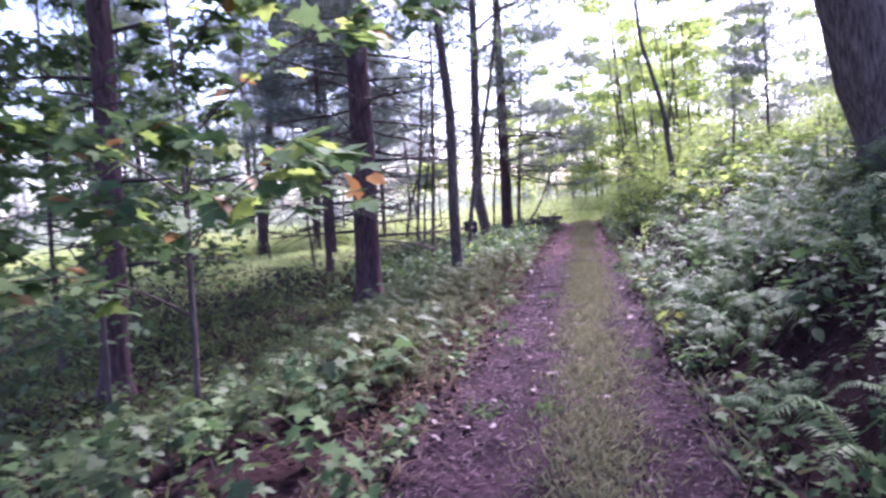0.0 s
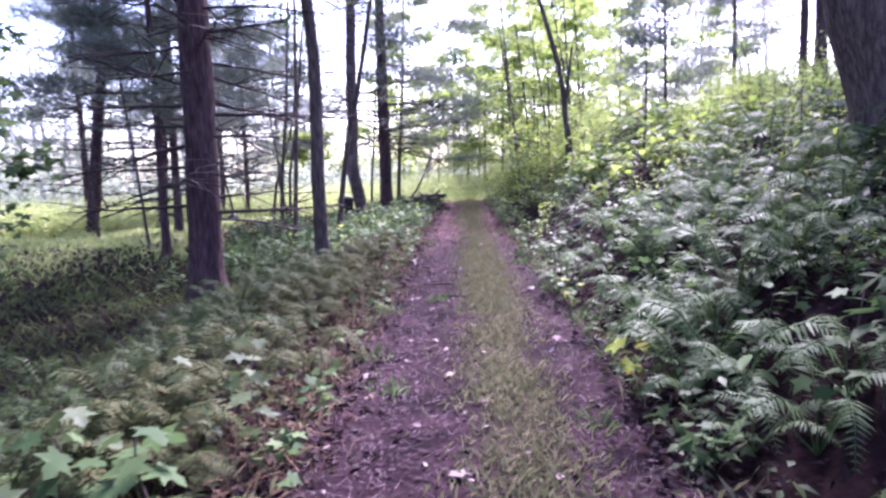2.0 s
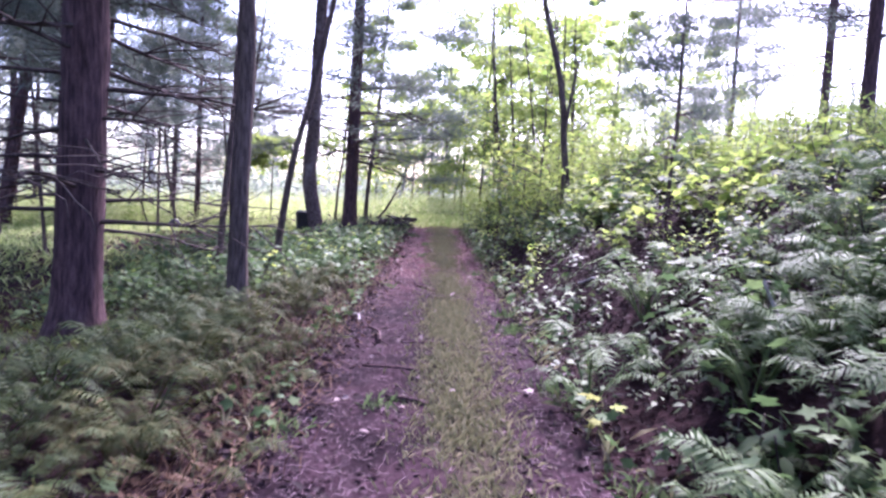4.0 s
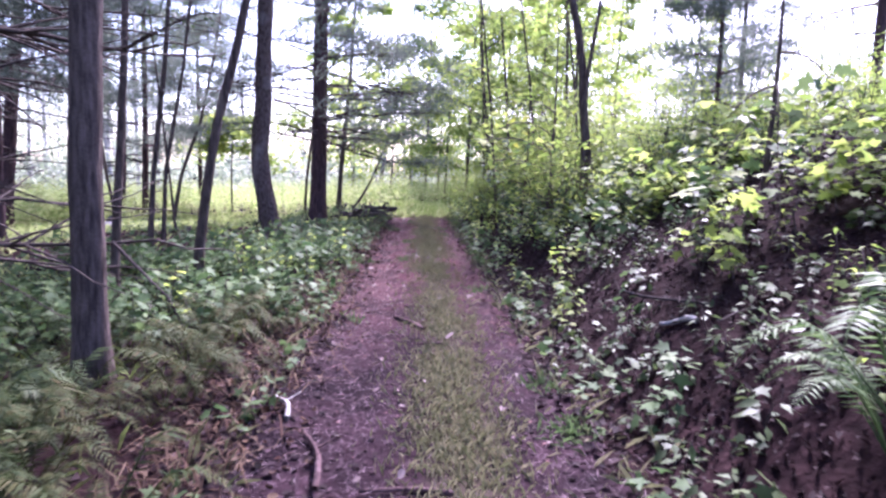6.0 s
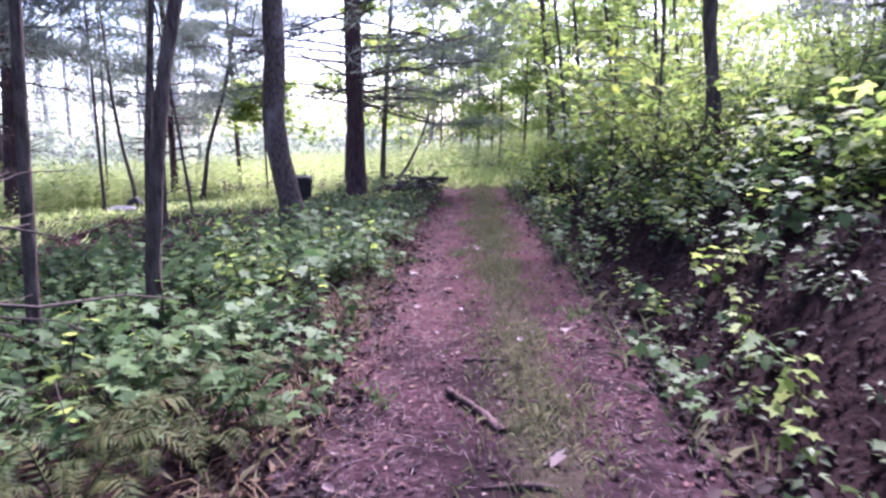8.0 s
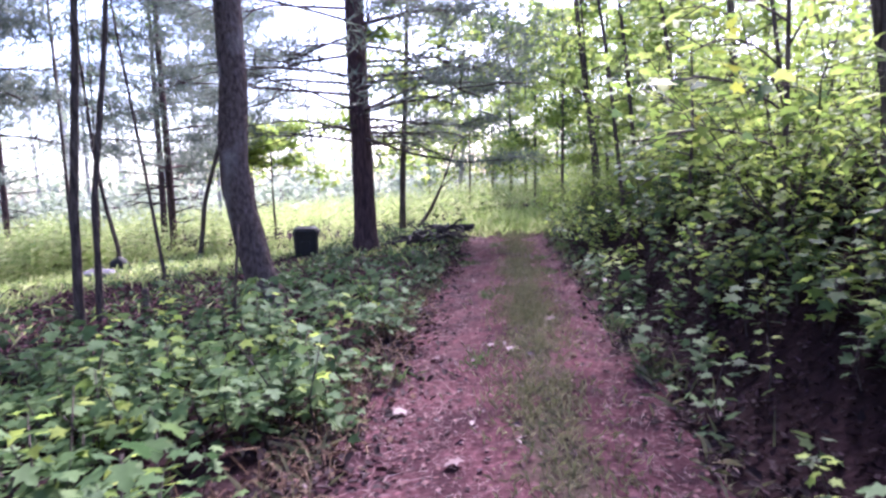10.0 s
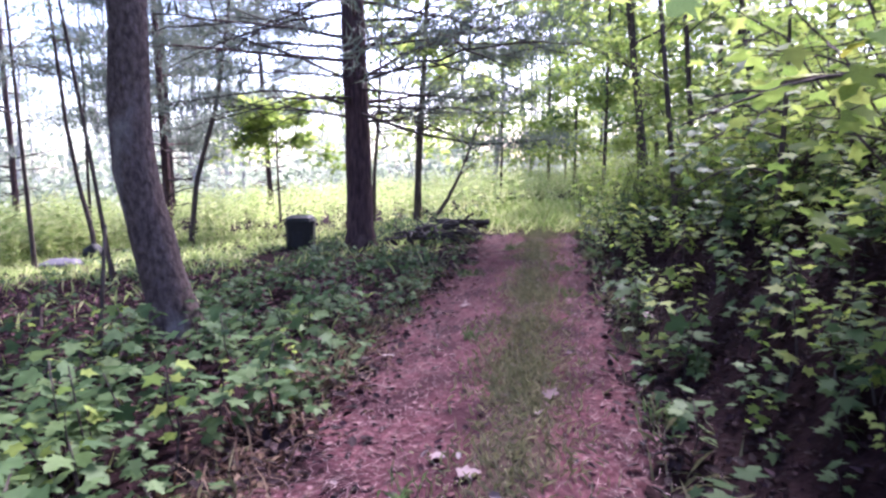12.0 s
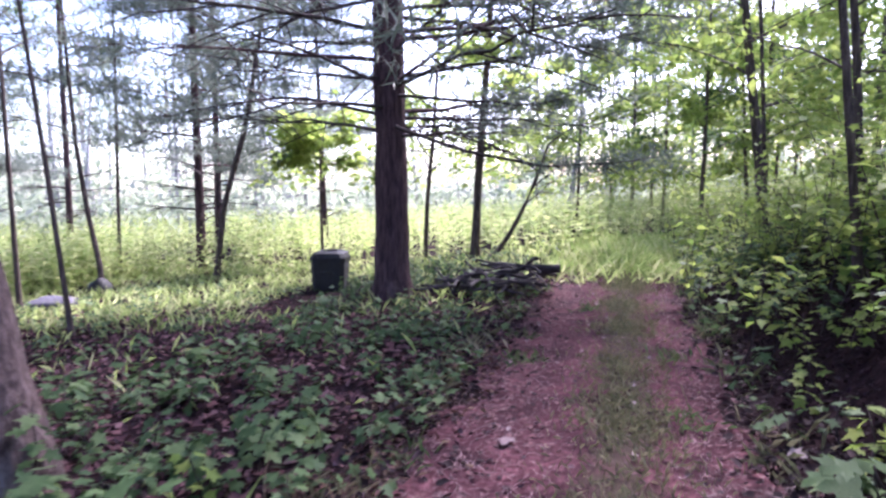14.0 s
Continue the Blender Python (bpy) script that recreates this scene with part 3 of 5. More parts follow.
# ---------------------------------------------------------------- trees
def trunk_line(bends, h, step=0.3):
    z = np.r_[-0.35, np.arange(0, h - 0.1, step), h]
    b = np.array([(0, 0, -0.5), (0, 0, 0)] + list(bends))
    last, prev = b[-1], b[-2]
    if last[2] < h:
        b = np.vstack([b, last + (last - prev) * (h - last[2]) / max(0.5, last[2] - prev[2]) * 0.7 * np.array([1, 1, 0]) + np.array([0, 0, h - last[2]])])
    x, y = np.interp(z, b[:, 2], b[:, 0]), np.interp(z, b[:, 2], b[:, 1])
    return np.column_stack([x, y, z])


def trunk_part(line, d, mat, parent, taper=0.62, n=12, flare=0.45, name="trunk"):
    z, h = line[:, 2], line[-1, 2]
    r = d / 2 * (1 - taper * np.clip(z, 0, None) / h) * (1 + flare * np.exp(-np.clip(z, 0, None) / 0.22))
    V, T = tube(line, r, n, 0.035)
    return link_mesh(name, V, T, mat, parent)


def at_height(line, z):
    return np.array([np.interp(z, line[:, 2], line[:, k]) for k in range(3)])


def limb_line(start, yaw, rise, length, droop=0.0, wiggle=0.05, n=8):
    s = np.linspace(0, 1, n)
    d = np.array([math.sin(yaw) * math.cos(rise), math.cos(yaw) * math.cos(rise), math.sin(rise)])
    pts = start + np.outer(s * length, d)
    pts[:, 2] -= droop * length * s ** 2
    return pts + rng.normal(0, wiggle * length * 0.25, (n, 3)) * s[:, None]


def twiggy(pts, r0, twigs, reach, n=4):
    """A bough and its side twigs in one mesh; also gives back the twig ends."""
    items = [tube(pts, r0 * (1 - 0.8 * np.linspace(0, 1, len(pts))), n)]
    ends = [pts[-1]]
    heading = pts[-1] - pts[0]
    base = math.atan2(heading[0], heading[1])
    for i in range(twigs):
        k = 0.25 + 0.72 * rng.random()
        p = np.array([np.interp(k, np.linspace(0, 1, len(pts)), pts[:, j]) for j in range(3)])
        q = limb_line(p, base + rng.choice([-1, 1]) * rng.uniform(0.5, 1.2), rng.normal(0.05, 0.25), reach * rng.uniform(0.4, 1), 0.1, 0.1, 5)
        items.append(tube(q, r0 * 0.42 * (1 - 0.8 * np.linspace(0, 1, 5)) + 0.001, 3))
        ends += [q[-1], q[3], q[2]]
    return joined(items), np.array(ends)


needle = np.array([(-0.056, 0, 0), (0.056, 0, 0), (0, 1, 0)])
a = np.arange(5) * 2.4
TUFT = stamped(needle, [(0, 1, 2)], turns(a, 0.2 + 0.9 * np.sin(a * 1.7), a, 0.165 + 0 * a), np.zeros((5, 3)))
SPRAYS = []
for i in range(4):
    m = 7
    side = np.where(np.arange(m) % 2 == 0, 1, -1)
    k = np.linspace(0.1, 1, m)
    P = np.column_stack([side * 0.13 * np.sin(k * 2.6), 0.55 * k, rng.normal(0.0, 0.03, m)])
    SPRAYS.append(stamped(*TUFT, turns(rng.random(m) * 6.3, rng.normal(0, 0.5, m), 0, rng.uniform(0.8, 1.25, m)), P))


def pine(x, y, d, h, bends, dead, live, label, name="pine_tree", reach=2.0, bark=PINE_BARK, thick=2):
    t = root(name, x, y, float(land(x, y)))
    tagged(t, label, "tree")
    line = trunk_line(bends, h)
    trunk_part(line, d, bark, t)
    z0, z1, n = dead
    for i in range(n):
        z = z0 + (z1 - z0) * (i + rng.random() * 0.8) / max(1, n)
        yaw = i * 2.4 + rng.normal(0, 0.5)
        pts = limb_line(at_height(line, z), yaw, rng.normal(0.06, 0.16), reach * rng.uniform(0.45, 1.15) * (0.8 if z < 2.3 else 1.0), rng.uniform(-0.05, 0.16))
        (V, T), e = twiggy(pts, 0.024 + 0.012 * rng.random(), 9, 0.6 * reach)
        link_mesh("limb", V, T, DEAD_TWIG, t, "bare dead limb")
    z0, n, far_out = live
    tips = []
    for i in range(n):
        k = (i + 0.5) / n
        z = z0 + (h - z0 - 0.3) * k
        yaw = i * 2.4 + rng.normal(0, 0.4)
        size = far_out * (1 - 0.75 * k) * rng.uniform(0.7, 1.15)
        pts = limb_line(at_height(line, z), yaw, 0.12 + 0.25 * k, size, rng.uniform(-0.05, 0.2))
        (V, T), e = twiggy(pts, 0.036 * (1 - 0.5 * k), 8, 0.45 * size)
        link_mesh("limb", V, T, bark, t)
        tips.append((e, yaw))
    if tips:
        items = []
        for e, yaw in tips:
            m = len(e)
            e = np.repeat(e, thick, 0) + rng.normal(0, 0.34, (m * thick, 3)) * np.array([1, 1, 0.35])
            m *= thick
            items.append(stamped(*SPRAYS[rng.integers(0, 4)], turns(-yaw + rng.normal(0, 0.8, m), rng.normal(0.05, 0.18, m), rng.normal(0, 0.3, m), rng.uniform(0.8, 1.65, m)), e - np.array([0, 0, 0.0])))
        V, T = joined(items)
        link_mesh("crown", V, T, NEEDLE, t, "grey-green needles in flat sprays")
    return t


def hardwood(x, y, d, h, bends, crown, leaf_mat, bark, label, name="tree", leaf=SIMPLE_OVAL, leaf_size=0.09, limbs=8, per=150):
    """crown: the height where it starts, and its reach."""
    t = root(name, x, y, float(land(x, y)))
    tagged(t, label, "tree")
    line = trunk_line(bends, h)
    trunk_part(line, d, bark, t, 0.7, 9, 0.3)
    z0, reach = crown
    items = []
    for i in range(limbs):
        k = (i + 0.5) / limbs
        z = z0 + (h * 0.97 - z0) * k
        yaw = i * 2.4 + rng.normal(0, 0.5)
        size = reach * rng.uniform(0.6, 1.1) * (1 - 0.5 * k)
        pts = limb_line(at_height(line, z), yaw, rng.uniform(0.15, 0.7), size, rng.uniform(0, 0.25), 0.08)
        (V, T), e = twiggy(pts, max(0.008, d * 0.17 * (1 - 0.5 * k)), 6, 0.5 * size, 4)
        link_mesh("limb", V, T, bark, t)
        m = per
        c = np.concatenate([e, pts[3:]])
        P = c[rng.integers(0, len(c), m)] + rng.normal(0, 1, (m, 3)) * np.array([0.24, 0.24, 0.13]) * max(0.5, size / 1.6)
        items.append(stamped(*leaf, turns(rng.random(m) * 6.3, rng.normal(-0.3, 0.35, m), rng.normal(0, 0.4, m), leaf_size * rng.uniform(0.6, 1.25, m)), P))
    V, T = joined(items)
    link_mesh("crown", V, T, leaf_mat, t, "thin leafy crown")
    return t


# this first pine's unseen high crown is thickened to shade the floor
pine(-4.6, 12.7, 0.56, 17, [(0.17, 0, 3.3), (0.3, 0, 8)], (1.25, 6.4, 42), (6.8, 24, 4.6), "large pine with dark bark and bare dead limbs", reach=2.6, thick=2)
RED_PINE = pine(-3.17, 26.65, 0.48, 18, [(0.05, 0, 2.0), (0.09, 0, 4.0), (0.2, 0, 9)], (2.0, 5.0, 22), (2.4, 44, 4.2), "large straight pine with reddish-brown bark beside the bin", reach=3.6, thick=2)
pine(-13.6, 24.6, 0.42, 15, [(0.6, 0, 3.5), (1.3, 0, 7)], (0.8, 5, 20), (4.4, 18, 2.8), "dark pine in the shade with dead lower limbs", reach=2.0)
pine(-11.6, 25.8, 0.36, 15, [(0.4, 0, 3.5), (0.86, 0, 7)], (0.9, 5, 19), (4.2, 18, 2.6), "dark pine in the shade with dead lower limbs", reach=1.9)
pine(-7.2, 16.8, 0.2, 9, [(0.1, 0, 3)], (0.9, 3.2, 10), (3.0, 20, 2.2), "slender pine with low needle-covered limbs", reach=1.6)
pine(-10.4, 32.0, 0.24, 11, [(0.1, 0, 3)], (0.9, 2.8, 8), (2.4, 22, 2.6), "slender pine at the edge of the clearing", reach=1.6)
pine(-18.0, 23.0, 0.3, 12, [(0.1, 0, 3)], (0.9, 2.8, 8), (2.4, 22, 2.8), "pine deep in the shaded wood", reach=1.6)
pine(-9.0, 21.5, 0.26, 11, [(0.1, 0, 3), (0.25, 0, 6)], (1.0, 3.5, 10), (3.4, 18, 2.3), "slender pine with low needle-covered limbs", reach=1.6)
pine(-11.2, 40.5, 0.24, 11, [(0.0, 0, 3)], (0.9, 2.6, 6), (2.8, 20, 2.4), "slender pine at the edge of the clearing", reach=1.5)
pine(-17.5, 31.0, 0.32, 13, [(0.1, 0, 3)], (1.0, 3, 6), (2.8, 20, 2.8), "pine at the edge of the clearing", reach=1.8)
for px, py, ph in ((-16.5, 12.5, 11), (-20.5, 17.5, 12), (-23.0, 27.5, 13), (-13.5, 37.0, 11), (-21.0, 38.0, 13)):
    pine(px, py, 0.26, ph, [(0.15, 0, 3)], (0.9, 3.0, 9), (2.2, 18, 2.9), "grey-green pine deep in the wood", reach=1.8, thick=1)
pine(-14.0, 16.5, 0.30, 12, [(0.2, 0, 3)], (0.8, 3.6, 10), (3.4, 18, 2.5), "slender pine among the shaded trees", reach=1.7)
pine(5.3, 19.8, 0.10, 4.6, [(0, 0, 2)], (0.4, 0.8, 2), (0.8, 11, 0.8), "small young pine on the bank", reach=0.5, thick=1)
pine(7.8, 17.0, 0.26, 14, [(0, 0, 3)], (1.2, 2.4, 3), (2.6, 26, 2.8), "tall grey-green pine on top of the bank", reach=1.0)
pine(10.5, 22.8, 0.26, 12, [(0, 0, 3)], (1.2, 2.0, 3), (2.2, 20, 2.4), "tall grey-green pine on top of the bank", reach=1.0, thick=1)
pine(14.0, 36.0, 0.30, 11, [(0, 0, 3)], (0.6, 1.4, 3), (1.4, 22, 2.6), "hillside pine beyond the bank", reach=0.9)

# several of the next high crowns, mostly out of view, are enlarged for shade
pine(3.42, 7.75, 0.68, 16, [(-0.36, 0.0, 1.0), (-0.52, 0.0, 1.9), (-0.95, 0.2, 4), (-1.6, 0.5, 9)], (6, 8, 3), (6.5, 22, 4.6), "massive leaning trunk on top of the bank", "large_tree", bark=GREY_BARK, thick=1)
pine(-6.1, 6.9, 0.36, 13, [(0.40, 0, 4.0), (0.6, 0, 8)], (1.6, 5, 10), (5.2, 20, 3.6), "dark pine trunk behind maple saplings", reach=1.6, thick=2)
hardwood(-2.57, 12.5, 0.24, 12, [(0.02, 0, 1.5), (0.1, 0, 3.2), (0.0, 0, 5.1)], (6.4, 4.2), MAPLE, GREY_BARK, "slim straight tree with grey-brown bark", leaf_size=0.25, limbs=12, per=380)
hardwood(-3.12, 20.85, 0.39, 14, [(-0.07, 0, 0.35), (-0.16, 0, 0.8), (-0.25, 0, 1.25), (-0.29, 0, 1.7), (-0.27, 0, 2.15), (-0.2, 0, 2.8), (-0.17, 0, 4.0), (-0.05, 0, 6)], (5.8, 3.4), MAPLE, BIRCH_BARK, "pale mottled tree with a bowed foot", leaf_size=0.15, limbs=11, per=180)
hardwood(2.54, 18.1, 0.15, 9, [(-0.10, 0, 0.7), (-0.2, 0, 1.5), (-0.22, 0, 2.0), (-0.36, 0, 2.8), (-0.74, 0, 4.2), (-0.9, 0, 6)], (4.8, 2.2), LIME, GREY_BARK, "slim leaning tree on the bank", leaf_size=0.12, per=150)
hardwood(-2.84, 15.5, 0.125, 9, [(0.02, 0, 0.6), (0.14, 0, 1.4), (0.27, 0, 2.1), (0.5, 0, 2.9), (0.95, 0, 5)], (5.4, 2.8), MAPLE, GREY_BARK, "slim tree leaning over low plants", leaf_size=0.17, per=190)
hardwood(-5.6, 20.8, 0.12, 9, [(0.12, 0, 1.5), (0.4, 0, 3.5)], (4.0, 1.7), MAPLE, GREY_BARK, "slim twin-stemmed tree with grey bark", per=90)
hardwood(-5.38, 20.9, 0.09, 8, [(0.1, 0, 1.5), (0.5, 0, 3.5)], (4.0, 1.5), MAPLE, GREY_BARK, "slim stem beside its twin", per=70)
hardwood(-3.8, 15.4, 0.11, 7, [(0.1, 0, 1.2), (0.24, 0, 2.8)], (4.8, 2.2), MAPLE, GREY_BARK, "thin pale-barked young tree", leaf_size=0.15, per=150)
hardwood(-9.8, 28.1, 0.11, 8, [(0.12, 0, 0.4), (-0.1, 0, 1.6), (-0.25, 0, 3), (-0.3, 0, 5)], (4.5, 1.6), MAPLE, GREY_BARK, "thin crooked tree at the edge of the clearing", per=70)
hardwood(-8.7, 30.25, 0.14, 9, [(0.3, 0, 1.6), (1.0, 0, 3.4), (1.5, 0, 5.5)], (4.8, 1.6), MAPLE, GREY_BARK, "thin leaning tree at the edge of the clearing", per=60)
hardwood(-7.5, 33.0, 0.09, 3.6, [(0.02, 0, 1.7), (0.1, 0, 3.4)], (1.9, 2.1), LIME, GREY_BARK, "sunlit maple sapling on a thin dark stem", "maple_sapling", SIMPLE_MAPLE, 0.17, 12, 190)
hardwood(-3.22, 31.9, 0.20, 10, [(0.1, 0, 1.5), (0.25, 0, 3), (0.45, 0, 5)], (1.6, 2.6), LIME, GREY_BARK, "slim dark tree with sunlit leaves behind a brush heap", "maple_tree", SIMPLE_MAPLE, 0.17, 16, 230)
hardwood(-4.6, 32.6, 0.12, 8, [(0.1, 0, 1.5), (0.3, 0, 3)], (1.8, 1.8), LIME, GREY_BARK, "slim tree behind the large pine", leaf_size=0.15, per=190)
hardwood(2.5, 31.5, 0.2, 11, [(-0.1, 0, 1.5), (-0.4, 0, 4.5)], (1.6, 3.0), LIME, GREY_BARK, "dark leaning tree with bright green leaves", "maple_tree", SIMPLE_MAPLE, 0.19, 15, 190)
hardwood(2.0, 37.5, 0.14, 9, [(0.1, 0, 2)], (1.0, 2.4), LIME, GREY_BARK, "sunlit young tree beyond the bank", "maple_tree", SIMPLE_OVAL, 0.235, 12, 300)
hardwood(3.4, 38.5, 0.13, 9, [(-0.1, 0, 2)], (0.8, 2.4), LIME, GREY_BARK, "sunlit young tree beyond the bank", "maple_tree", SIMPLE_OVAL, 0.235, 12, 300)
hardwood(4.6, 34.0, 0.15, 9, [(0.1, 0, 2)], (0.7, 2.4), LIME, GREY_BARK, "leafy young tree at the foot of the bank", "maple_tree", SIMPLE_OVAL, 0.225, 12, 300)
for x, y, h in ((1.2, 41.5, 8), (6.0, 37.0, 9), (3.6, 28.6, 7), (-1.6, 40.0, 6), (1.0, 47.0, 10), (5.0, 43.0, 11), (8.5, 41.0, 11), (7.0, 32.0, 9)):
    hardwood(x, y, 0.11, h, [(0.1, 0, 2)], (0.7, 2.6), LIME, GREY_BARK, "sunlit young maple with dense green leaves", "maple_tree", SIMPLE_OVAL, 0.225, 12, 300)
for x, y, h in ((-0.8, 53.0, 11), (3.0, 51.0, 12), (7.0, 49.0, 12), (11.0, 46.0, 12), (14.0, 41.0, 11), (5.0, 57.0, 13), (-5.0, 55.0, 9)):
    hardwood(x, y, 0.16, h, [(0.1, 0, 3)], (0.6, 3.4), LIME, GREY_BARK, "leafy tree on the far side of the clearing", "maple_tree", SIMPLE_OVAL, 0.34, 12, 260)
for x, y, h in ((3.6, 24.2, 7.5), (4.3, 26.0, 8)):
    hardwood(x, y, 0.09, h, [(-0.1, 0, 2)], (0.9, 2.0), LIME, GREY_BARK, "young maple with light leaves on the bank", "maple_tree", SIMPLE_MAPLE, 0.13, 12, 50)
for x, y, d, h, lean in ((1.75, 24.0, 0.07, 9, -0.5), (2.4, 26.0, 0.09, 10, -0.4), (2.95, 25.0, 0.08, 9, -0.6), (3.2, 21.4, 0.06, 7, -0.7), (1.9, 28.2, 0.07, 8, -0.2)):
    hardwood(x, y, d, h, [(lean * 0.4, 0, 2.5), (lean, 0, 5)], (1.4, 1.7), LIME, GREY_BARK, "slender young tree with light green leaves on the bank", "young_tree", SIMPLE_OVAL, 0.085, 13, 120)
for x, y, d, h, lean in ((-9.5, 26.2, 0.09, 8, 0.1), (-6.4, 24.3, 0.07, 7, -0.4), (-11.6, 21.6, 0.09, 8, -0.2), (-15.5, 20.0, 0.12, 8, 0.3), (-12.5, 31.5, 0.1, 8, 0.3), (-8.2, 18.0, 0.08, 7, -0.3)):
    hardwood(x, y, d, h, [(lean * 0.4, 0, 2.0), (lean, 0, 4.5)], (3.8, 1.4), MAPLE, GREY_BARK, "thin bare-stemmed young tree in the wood", "young_tree", SIMPLE_OVAL, 0.09, 7, 45)
for x, y, h in ((-8.0, 8.0, 7), (-9.5, 11.5, 8), (-7.0, 10.0, 5.5), (-11.5, 9.0, 8), (-12.5, 14.0, 8), (-5.6, 4.4, 5)):
    hardwood(x, y, 0.09, h, [(0.1, 0, 2), (0.2, 0.1, 4)], (0.8, 1.9), MAPLE, GREY_BARK, "leafy maple sapling among the trees", "maple_sapling", SIMPLE_MAPLE, 0.15, 12, 150)

for x, y, h in ((4.0, 39.5, 12), (6.6, 38.5, 13), (0.2, 44.0, 12)):
    hardwood(x, y, 0.16, h, [(0.1, 0, 3)], (1.2, 3.0), MAPLE, GREY_BARK, "green maple standing close beside the clearing", "maple_tree", SIMPLE_OVAL, 0.25, 12, 260)

# long drooping boughs of the pine by the bin, bare but for dark needles at their ends
for ends, r0 in (([(-3.1, 26.6, 2.35), (-2.71, 26.3, 2.2), (-1.95, 26.3, 1.92), (-1.05, 26.3, 1.7), (-0.45, 26.3, 1.7), (0.24, 26.3, 1.72)], 0.032),
                 ([(-3.1, 26.6, 2.95), (-1.8, 26.3, 3.0), (-1.0, 26.3, 3.05), (0.02, 26.3, 3.18)], 0.03),
                 ([(-3.1, 26.6, 2.75), (-2.0, 26.2, 2.55), (-1.13, 26.1, 2.42), (-0.4, 26.0, 2.5)], 0.026),
                 ([(-3.1, 26.6, 2.45), (-4.2, 26.2, 2.75), (-5.3, 26.0, 2.7), (-6.6, 25.8, 2.5)], 0.026),
                 ([(-3.1, 26.6, 2.85), (-4.0, 26.3, 3.3), (-5.2, 26.1, 3.75), (-6.0, 26.0, 4.2)], 0.028)):
    e = np.array(ends) - np.array([-3.17, 26.65, float(land(-3.17, 26.65))])
    k = np.linspace(0, 1, 14)
    pts = np.column_stack([np.interp(k, np.linspace(0, 1, len(e)), e[:, i]) for i in range(3)]) + rng.normal(0, 0.015, (14, 3)) * k[:, None]
    (V, T), tips = twiggy(pts, r0, 8, 0.55)
    limb = link_mesh("limb", V, T, DEAD_TWIG, RED_PINE, "long drooping limb bare for most of its length")
    m = 46
    P = pts[rng.integers(9, 14, m)] + rng.normal(0, 1, (m, 3)) * np.array([0.2, 0.2, 0.045])
    link_mesh("needles", *stamped(*SPRAYS[1], turns(rng.random(m) * 6.3, rng.normal(0, 0.15, m), rng.normal(0, 0.3, m), rng.uniform(0.5, 0.95, m)), P), NEEDLE, limb, "dark needles at the limb's end")

# bare dead stem leaning beside the slim tree on the bank
for x, y, line_, r0 in ((2.36, 18.0, [(0, 0, -0.2), (-0.02, 0, 1.9), (0.16, 0, 3.2)], 0.05),):
    t = root("dead_tree", x, y, float(land(x, y)))
    tagged(t, "slim bare dead stem leaning on the bank", "dead tree")
    e, k = np.array(line_), np.linspace(0, 1, 12)
    pts = np.column_stack([np.interp(k, np.linspace(0, 1, len(e)), e[:, i]) for i in range(3)])
    link_mesh("trunk", *tube(pts, r0 * (1 - 0.5 * k), 7, 0.05), GREY_BARK, t)
    for q in (6, 8, 10):
        link_mesh("limb", *tube(limb_line(pts[q], rng.uniform(0, 6.3), 0.6, 0.7), 0.009 * (1 - 0.7 * np.linspace(0, 1, 8)), 4), DEAD_TWIG, t)

# tall trees added out of view at the back, to shade the track's start
for x, y, h in ((-3.4, -2.4, 13), (2.6, -3.6, 14), (2.3, -0.9, 12), (-2.6, -0.4, 12), (-6.4, 1.2, 12), (5.2, 1.6, 13), (-8.5, 3.6, 12), (0.4, -7.5, 14), (6.8, 5.0, 12)):
    hardwood(x, y, 0.3, h, [(0.1, 0, 4)], (5.2, 4.4), MAPLE, GREY_BARK, "tall unseen maple added to shade the track", "maple_tree", SIMPLE_OVAL, 0.27, 11, 220)

# the leaning bough that grows out of the brush heap
t = root("leaning_stem", -2.5, 31.0, float(land(-2.5, 31.0)))
tagged(t, "thin dark stem leaning out of the brush heap", "tree")
s = np.linspace(0, 1, 12)
V, T = tube(np.column_stack([-0.5 + 1.55 * s ** 1.2, 0 * s, -0.1 + 0.25 * s + 2.2 * s ** 2.2]), 0.07 * (1 - 0.6 * s), 7)
link_mesh("trunk", V, T, GREY_BARK, t)
for k, yaw in ((8, 0.9), (9, 1.9), (11, 1.2)):
    p = np.array([-0.5 + 1.55 * s[k] ** 1.2, 0, -0.1 + 0.25 * s[k] + 2.2 * s[k] ** 2.2])
    (V, T), e = twiggy(limb_line(p, yaw, 0.6, 1.2), 0.018, 5, 0.7)
    link_mesh("limb", V, T, GREY_BARK, t)

# woods on the far side of the clearing, with haze put into their colours
items, wood = [], []
for i in range(230):
    a = rng.uniform(-1.25, 0.75)
    r = rng.uniform(52, 95)
    x, y, h = r * math.sin(a), r * math.cos(a), rng.uniform(9, 17)
    z = float(land(x, y))
    wood.append(tube([(x, y, z - 0.3), (x + rng.normal(0, 0.5), y, z + h * 0.5), (x + rng.normal(0, 1.2), y, z + h)], np.array([0.13, 0.09, 0.03]) * rng.uniform(0.6, 1.5), 4))
    m = 220
    P = np.array([x, y, z]) + np.column_stack([rng.normal(0, 2.0, m), rng.normal(0, 2.0, m), h * (0.04 + 0.98 * rng.random(m) ** 0.9)])
    items.append(stamped(*SMALL_LEAF, turns(rng.random(m) * 6.3, rng.normal(-0.3, 0.5, m), rng.normal(0, 0.5, m), rng.uniform(0.26, 0.52, m)), P))
stuff("far_woods", items, HAZE_TINT_LEAF, "foliage of woods beyond the clearing, paled for haze", "woods")
